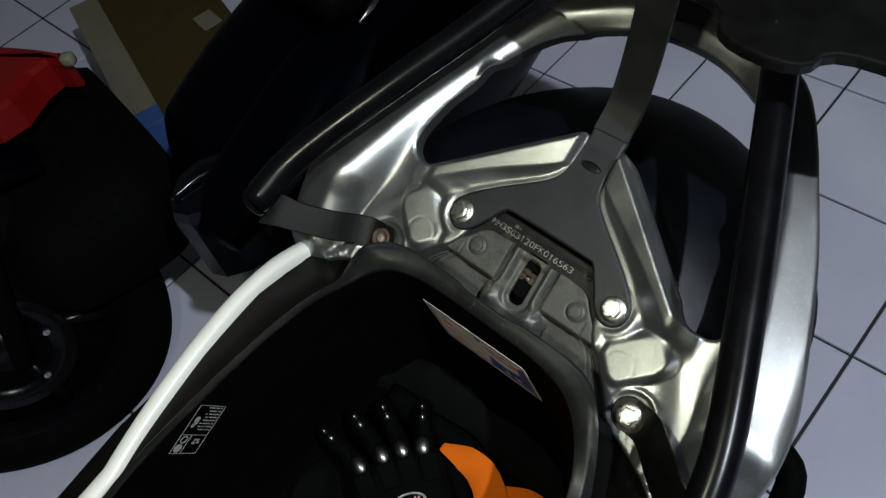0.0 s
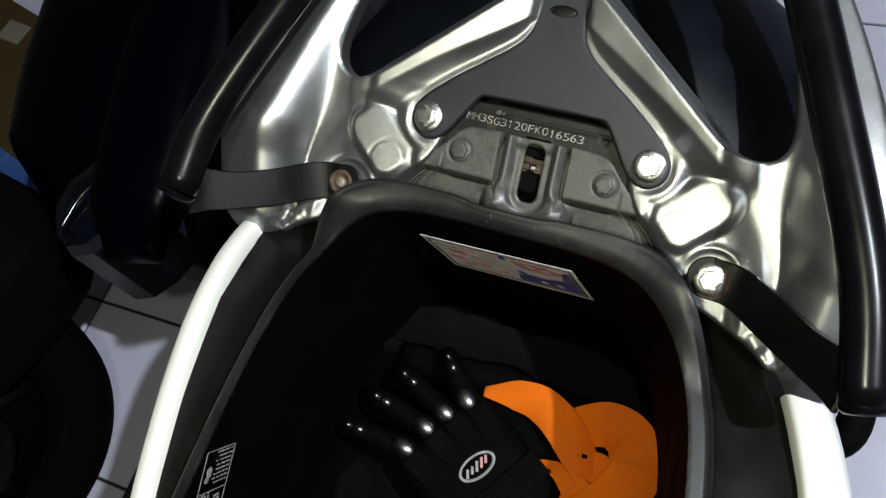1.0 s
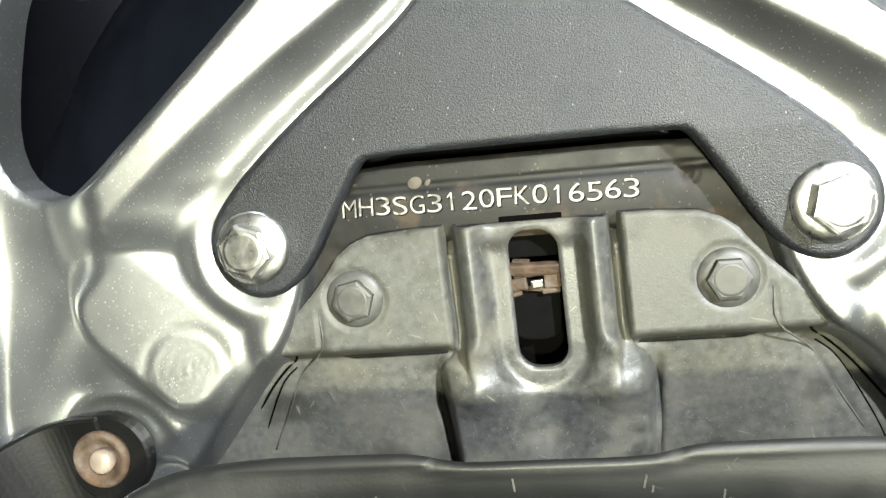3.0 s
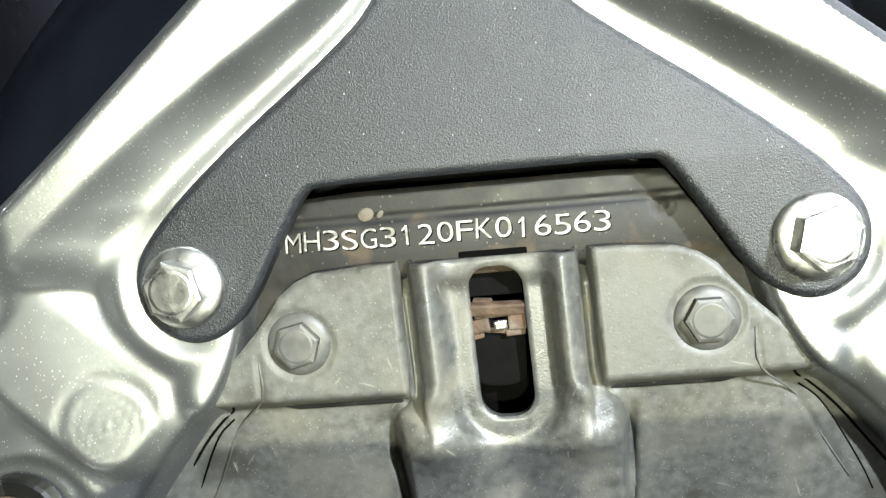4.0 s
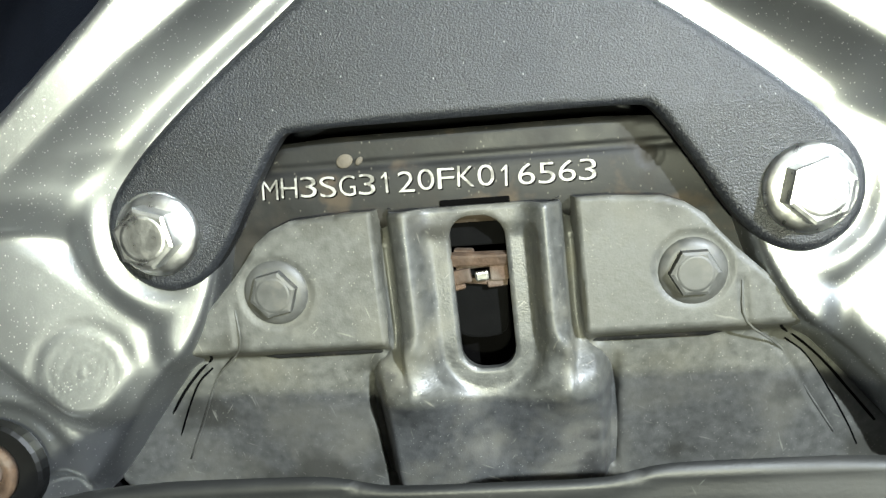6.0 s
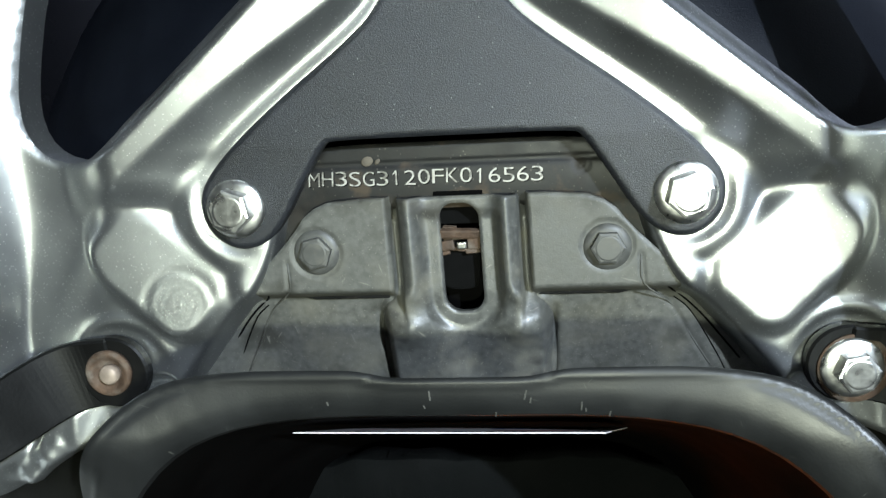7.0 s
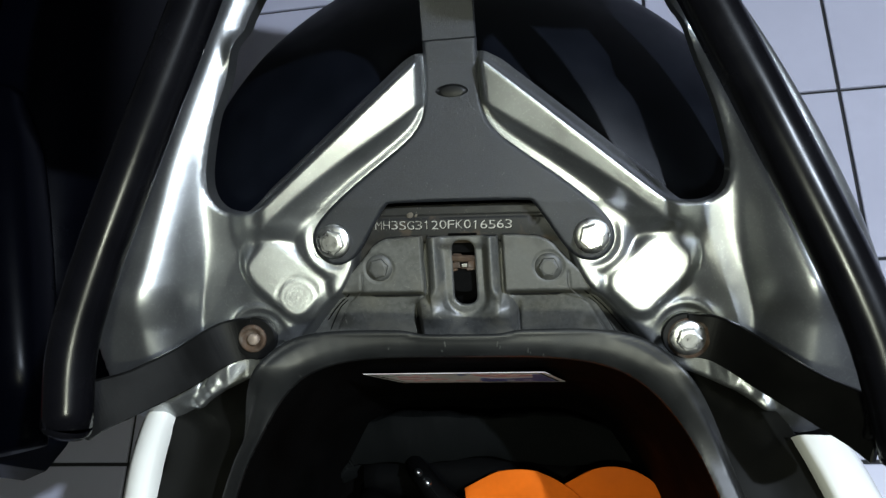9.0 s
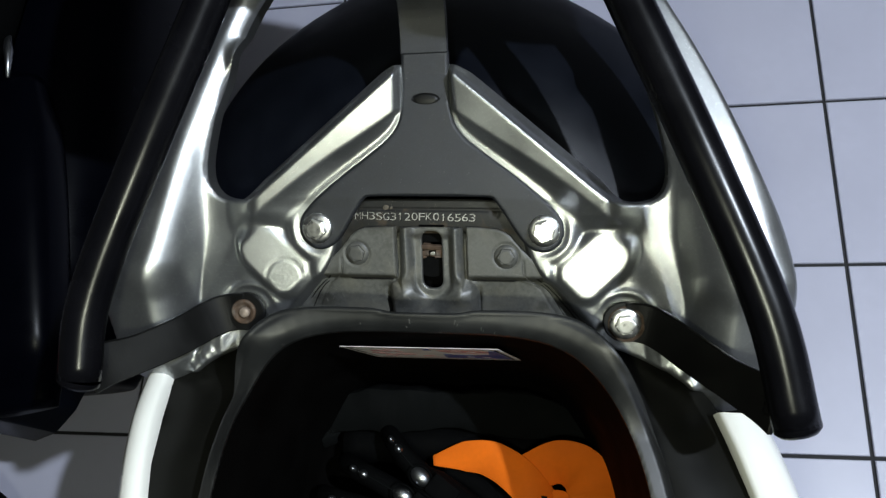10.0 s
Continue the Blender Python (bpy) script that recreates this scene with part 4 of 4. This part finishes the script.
# ---- things in the bin ----
def glove():
    g = thing("motorcycle_glove", PLACE @ Matrix.Translation((-0.035, -0.167, -0.180)) @ pose(0, 0, 0, 4, -2, 59), "black motorcycle glove with glossy knuckle studs lying in the bin", "glove")
    f = MM
    palm = box_bm(88, 104, 34, 14)
    part("palm", palm, GLOVE, g, "", f @ pose(2, -48, -4), True)
    knuckles = ((-27, 4), (-5, 6), (14, 5), (33, 1))
    tips = ((-48, 42), (-18, 45), (9, 44), (42, 32))
    for (kx, ky), (tx, ty) in zip(knuckles, tips):
        dx, dy = tx - kx, ty - ky
        turn = -math.degrees(math.atan2(dx, dy))
        pts = curve_through([(kx, ky - 14, 2), (kx + 0.4 * dx, ky + 0.4 * dy, 4), (tx, ty, 2), (tx + 0.35 * dx, ty + 0.35 * dy, -10), (tx + 0.5 * dx, ty + 0.5 * dy, -26)], 5)
        rad = [9.0 - 1.8 * j / (len(pts) - 1) for j in range(len(pts))]
        part("finger", ring_sweep(pts, rad, 14), GLOVE, g, "", f, True)
        part("finger_seam", ring_sweep([p + Vector((0, 0, r * 0.98)) for p, r in zip(pts[:16], rad)], 0.8, 6), CLOTH, g, "", f, True)
        part("knuckle_stud", dome_bm(6.4, 5.5, 1.4), GLOSS, g, "glossy hard knuckle stud", f @ pose(kx, ky, 11, 0, 0, turn * 0.5), True)
        part("stud_rim", lathe([(7.0, 0), (8.8, 0), (8.4, 2.2), (7.0, 2.6)], 22), GLOVE, g, "", f @ pose(kx, ky, 10.5, 0, 0, turn * 0.5) @ Matrix.Diagonal((1, 1.4, 1, 1)), True)
        for off, r in ((-4.5, 3.4), (5.0, 2.6)):
            n = math.hypot(dx, dy)
            part("finger_stud", dome_bm(r, 5, 1.3), GLOSS, g, "", f @ pose(tx + off * dx / n, ty + off * dy / n, 9.5, -8, 0, turn), True)
        part("knuckle_pad", box_bm(17, 24, 5, 2.0), GLOVE, g, "", f @ pose(kx * 1.0 + 1, ky - 20, 13.5, 6, 0, turn * 0.25))
    part("thumb", ring_sweep(curve_through([(40, -70, -14), (50, -50, -18), (52, -30, -22), (46, -12, -26)], 5), 11, 14), GLOVE, g, "", f, True)
    bm = lathe([(0, 0), (22, 0), (22, 1.6), (20.6, 2.4), (19.4, 1.6), (0, 1.6)], 32)
    part("badge", bm, GREYINK, g, "grey rimmed oval badge", f @ pose(7, -43, 13.5, 0, 0, -4) @ Matrix.Diagonal((0.72, 0.40, 1, 1)), True)
    part("badge_inset", lathe([(0, 0), (18.6, 0), (18.6, 0.5), (0, 0.5)], 32), GLOVE, g, "", f @ pose(7, -43, 15.4, 0, 0, -4) @ Matrix.Diagonal((0.72, 0.36, 1, 1)))
    for bx, ln, mt in ((-2, 7, GREYINK), (2.5, 6, GREYINK), (7, 8, GREYINK), (11.5, 8, PINK), (15.5, 6, PINK)):
        part("badge_mark", box_bm(ln, 2.0, 0.8, 0.3), mt, g, "", f @ pose(bx, -43, 16.2, 0, 0, 52))
    part("cuff_strap", box_bm(88, 22, 6, 2), GLOVE, g, "", f @ pose(2, -70, 13))
    for k in range(4):
        part("strap_rib", box_bm(28, 1.2, 1.4, 0.4), CLOTH, g, "", f @ pose(6, -62 - 3.2 * k, 16.4, 0, 0, -2))
    part("red_piping", ring_sweep(curve_through([(-40, -62, 12), (-38, -74, 13), (-36, -90, 12)], 5), 1.0, 6), PINK, g, "", f, True)
    return g


glove()


def orange_cloth():
    g = thing("orange_bag", PLACE, "folded orange cloth bag with black strap lying in the bin", "bag")
    runs = (("fold", [(-12, -124, -188), (14, -120, -184), (36, -122, -180), (56, -133, -178), (74, -150, -181), (94, -168, -188)], [8, 24, 30, 30, 29, 27]),
            ("loop", [(66, -130, -182), (88, -122, -175), (106, -128, -171), (116, -146, -170), (110, -168, -173), (94, -188, -180), (72, -204, -188)], [30, 35, 38, 40, 40, 37, 32]),
            ("tail", [(36, -166, -187), (58, -168, -183), (80, -178, -182), (98, -194, -186), (112, -210, -192)], [4, 20, 27, 27, 26]))
    for name, run, wide in runs:
        pts = curve_through(run, 6)
        ts = np.linspace(0, len(run) - 1, len(pts))
        sides = []
        for k, p in enumerate(pts):
            d = pts[min(k + 1, len(pts) - 1)] - pts[max(k - 1, 0)]
            sides.append((-d.y, d.x, 0.45 * d.length * math.sin(0.17 * k + len(run))))
        bm = ribbon(pts, sides, [float(v) for v in np.interp(ts, range(len(run)), wide)], 1.6)
        for v in bm.verts:
            v.co.z += 1.5 * noise.noise(v.co * 0.03)
        part(name, bm, ORANGE, g, "", BODY, True)
    inner = smooth_loop([(70, -150), (86, -140), (102, -146), (106, -162), (96, -182), (80, -188), (72, -172)], 2)
    cast("inner_fold", lambda x, y: away(inner, x, y), lambda x, y: -183.5 + 1.5 * np.sin(0.16 * x + 0.1 * y), (64, -194, 112, -134), 2.0, 2, ORANGE, g, "", 1, BODY, 0)
    dark = smooth_loop([(-14, -138), (6, -137), (30, -140), (62, -146), (86, -148), (64, -154), (40, -161), (14, -168), (-10, -160)], 1)
    cast("strap", lambda x, y: away(dark, x, y), lambda x, y: -207 + 0.36 * x + 1.5 * np.sin(0.2 * x), (-20, -172, 92, -130), 2.5, 5, GLOVE, g, "black strap", 2, BODY, 0)
    return g


orange_cloth()


def raincoat():
    """A dark raincoat heaped over the floor of the bin, one fold drawn along the rear."""
    g = thing("raincoat", PLACE, "dark grey raincoat heaped in the bin under the glove", "raincoat")
    loop = bin_outline(12)

    def z(x, y):
        lump = 8 * np.sin(x * 0.045 + 1) * np.sin(y * 0.05) + 4 * np.sin(x * 0.11 + y * 0.07)
        return -228 + lump
    cast("crumpled_cloth", lambda x, y: away(loop, x, y), z, (-150, -470, 150, -60), 6, 14, GLOVE, g, "", 6, BODY, BODY_SKEW)
    bm = ribbon(curve_through([(-114, -104, -208), (-102, -88, -192), (-50, -84, -186), (20, -82, -188), (80, -86, -192), (116, -98, -200), (126, -114, -212)], 8), (0, 1, 0.5), [34 + 4 * math.sin(k * 0.5) for k in range(49)], 14)
    bmesh.ops.subdivide_edges(bm, edges=bm.edges[:], cuts=1)
    for v in bm.verts:
        v.co += Vector((0, 2.5, 3.0)) * noise.noise(v.co * 0.06)
    part("fold", bm, CLOTH, g, "dull grey fold of cloth", BODY, True)
    part("under_fold", ring_sweep(curve_through([(-90, -112, -212), (-20, -108, -210), (40, -108, -212), (104, -114, -214)], 6), [16] * 19, 14), GLOVE, g, "", BODY, True)


raincoat()


# ---- neighbour scooter ----
def neighbour():
    """The dark scooter beside it, seen from above."""
    g = thing("parked_scooter", pose(-1.1, 0.2, 0), "dark navy scooter with red fairing parked beside", "scooter")
    at = pose(-0.3, -0.55, 0.27, 0, 0, -15) @ pose(0, 0, 0, 0, -15, 0) @ pose(0, 0, 0, 0, 90, 0)
    w = part("front_wheel", lathe([(0.19, -0.045), (0.235, -0.052), (0.262, -0.04), (0.278, -0.018), (0.28, 0), (0.278, 0.018), (0.262, 0.04), (0.235, 0.052), (0.19, 0.045), (0.188, 0), (0.19, -0.045)], 72), RUBBER, g, "worn black tyre", at, True)
    part("wheel_rim", lathe([(0.19, -0.04), (0.175, -0.02), (0.175, 0.02), (0.19, 0.04)], 48), TUBE, w, "", at, True)
    part("hub", lathe([(0, -0.04), (0.04, -0.04), (0.045, -0.02), (0.045, 0.02), (0.04, 0.04), (0, 0.04)], 24), TUBE, w, "", at, True)
    # black disc added between the spokes, standing for the shaded floor behind
    part("spoke_shade_disc", lathe([(0, 0.004), (0.18, 0.004), (0.18, -0.004), (0, -0.004)], 40), RUBBER, w, "", at, True)
    for k in range(5):
        a = 2 * math.pi * k / 5
        c, sn = math.cos(a), math.sin(a)
        part("spoke", ring_sweep([(0.04 * c, 0.04 * sn, 0), (0.11 * math.cos(a + 0.1), 0.11 * math.sin(a + 0.1), 0.01), (0.178 * c, 0.178 * sn, 0)], [0.018, 0.014, 0.018], 10), TUBE, w, "", at, True)
    part("brake_disc", lathe([(0.07, 0.05), (0.11, 0.05), (0.11, 0.054), (0.07, 0.054), (0.07, 0.05)], 40), TUBE, w, "", at, True)
    for k in range(5):
        a = 2 * math.pi * (k + 0.3) / 5
        part("disc_bolt", lathe([(0, 0), (0.006, 0), (0.006, 0.006), (0, 0.007)], 10), ZINC, w, "", at @ pose(0.075 * math.cos(a), 0.075 * math.sin(a), 0.054))
    for s in (-1, 1):
        part("fork_leg", ring_sweep([(-0.3 + s * 0.07, -0.55, 0.27), (-0.32 + s * 0.07, -0.42, 0.6)], 0.018, 12), RUBBER, g, "", Matrix(), True)
    part("mudguard", loft([(-0.17, 0, -0.02, 0.03, 0.008, 0.8), (-0.1, 0, 0, 0.065, 0.02, 0.8), (0.08, 0, 0.005, 0.07, 0.024, 0.8), (0.17, 0, -0.015, 0.045, 0.014, 0.8)]), NAVY, g, "", pose(-0.36, -0.46, 0.56, -14, 0, -15), True)
    part("front_body", loft([(-0.16, 0, -0.03, 0.17, 0.06, 0.6), (-0.1, 0, 0, 0.26, 0.115, 0.6), (0.08, 0, 0, 0.27, 0.13, 0.6), (0.16, 0, -0.02, 0.2, 0.09, 0.6)]), RUBBER, g, "", pose(-0.40, -0.29, 0.38, 0, 0, -8), True)
    part("rear_body", loft([(-0.44, 0.02, -0.02, 0.10, 0.10, 0.65), (-0.36, 0.01, 0, 0.185, 0.165, 0.6), (-0.1, 0, 0, 0.21, 0.18, 0.55), (0.2, 0, 0.01, 0.205, 0.175, 0.6), (0.36, 0, 0.03, 0.15, 0.13, 0.7), (0.46, 0, 0.05, 0.07, 0.06, 0.8)]), NAVY, g, "", pose(-0.04, 0.24, 0.46, 4, 0, 5), True)
    part("seat", loft([(-0.27, 0, -0.02, 0.05, 0.025, 0.7), (-0.2, 0, -0.005, 0.1, 0.05, 0.7), (0.0, 0, 0, 0.12, 0.06, 0.65), (0.1, 0, 0.015, 0.12, 0.065, 0.65), (0.22, 0, 0.01, 0.09, 0.05, 0.7), (0.27, 0, 0, 0.05, 0.02, 0.8)]), GLOVE, g, "", pose(-0.02, 0.34, 0.70, 4, 0, 5), True)
    part("tail_cowl", loft([(-0.18, 0, -0.015, 0.03, 0.015, 0.7), (-0.12, 0, 0, 0.055, 0.035, 0.7), (0.1, 0, 0, 0.06, 0.04, 0.7), (0.18, 0, -0.01, 0.035, 0.02, 0.7)]), NAVY, g, "", pose(0.12, -0.08, 0.62, 8, 0, 12), True)
    for a, b in (((0.02, 0.10), (0.005, 0.185)), ((0.10, 0.09), (0.08, 0.156))):
        part("trim_strip", ring_sweep([(a[0], a[1], 0.660), (0.5 * (a[0] + b[0]) + 0.003, 0.5 * (a[1] + b[1]), 0.662), (b[0], b[1], 0.660)], [0.002, 0.005, 0.003], 8), GLOSS, g, "", Matrix(), True)
    fairing = smooth_loop([(0.05, -0.27), (0.0, -0.20), (0.05, -0.12), (0.11, -0.10), (0.13, -0.16), (0.10, -0.25)], 1)
    part("side_fairing", prism(bmesh.new(), fairing, 0.44, 0.585, 0.02), INDIGO, g, "glossy dark blue fairing", Matrix())
    part("fairing_rib", ring_sweep(curve_through([(0.05, -0.25, 0.588), (0.06, -0.19, 0.592), (0.11, -0.14, 0.590)], 5), 0.004, 8), INDIGO, g, "", Matrix(), True)
    shield = smooth_loop([(-0.52, -0.26), (-0.40, -0.20), (-0.325, -0.172), (-0.313, -0.182), (-0.355, -0.206), (-0.30, -0.31), (-0.37, -0.39), (-0.52, -0.36)], 1)
    part("red_fairing", prism(bmesh.new(), shield, 0.56, 0.62, 0.012), RED, g, "red painted fairing", Matrix())
    part("red_trim", box_bm(0.05, 0.03, 0.02, 0.006), RED, g, "", pose(-0.315, -0.425, 0.45, 0, 0, 30), True)
    part("indicator", box_bm(0.022, 0.02, 0.02, 0.007), CREAM, g, "", pose(-0.312, -0.178, 0.615, 0, 0, 40), True)


neighbour()


def carton():
    g = thing("cardboard_box", pose(-1.95, 0.36, 0.0, 0, 0, -17), "brown cardboard box with cream and blue edge on the floor", "box")
    part("carton_body", box_bm(0.60, 0.34, 0.20, 0.004), CARD, g, "", pose(0, 0, 0.1))
    part("paper_band", box_bm(0.604, 0.075, 0.204, 0.003), CREAM, g, "", pose(0, -0.134, 0.102))
    part("blue_corner", box_bm(0.06, 0.075, 0.206, 0.002), BLUE, g, "", pose(0.274, -0.134, 0.1035))
    part("paper_label", box_bm(0.07, 0.05, 0.003, 0.001), CREAM, g, "", pose(0.03, 0.11, 0.2012, 0, 0, 8))


carton()


# ---- floor tiles, last ----
def tiles():
    bm = box_bm(0.294, 0.294, 0.008, 0.0)
    es = [e for e in bm.edges if all(v.co.z > 0 for v in e.verts)]
    bmesh.ops.bevel(bm, geom=es, offset=0.0012, segments=1, affect="EDGES")
    me = bpy.data.meshes.new("tile")
    bm.to_mesh(me)
    bm.free()
    me.materials.append(TILE)
    rest_v, rest_f = [], []
    for i in range(-12, 12):
        for j in range(-12, 12):
            x, y = 0.3 * i + 0.15, 0.3 * j + 0.15
            if -9 <= i < 6 and -6 <= j < 9:
                t = new("tile", me)
                t.location = (x, y, -0.004)
                t.parent = floor
                t.matrix_parent_inverse = floor.matrix_world.inverted()
            else:
                n = len(rest_v)
                rest_v += [(x - 0.147, y - 0.147, 0), (x + 0.147, y - 0.147, 0), (x + 0.147, y + 0.147, 0), (x - 0.147, y + 0.147, 0)]
                rest_f.append((n, n + 1, n + 2, n + 3))
    rm = bpy.data.meshes.new("far_tiles")
    rm.from_pydata(rest_v, [], rest_f)
    rm.materials.append(TILE)
    far = new("far_tiles", rm)
    far.parent = floor
    far.matrix_parent_inverse = floor.matrix_world.inverted()
    tagged(far, "pale glazed floor tiles", kind="stuff")


bpy.context.view_layer.update()
tiles()
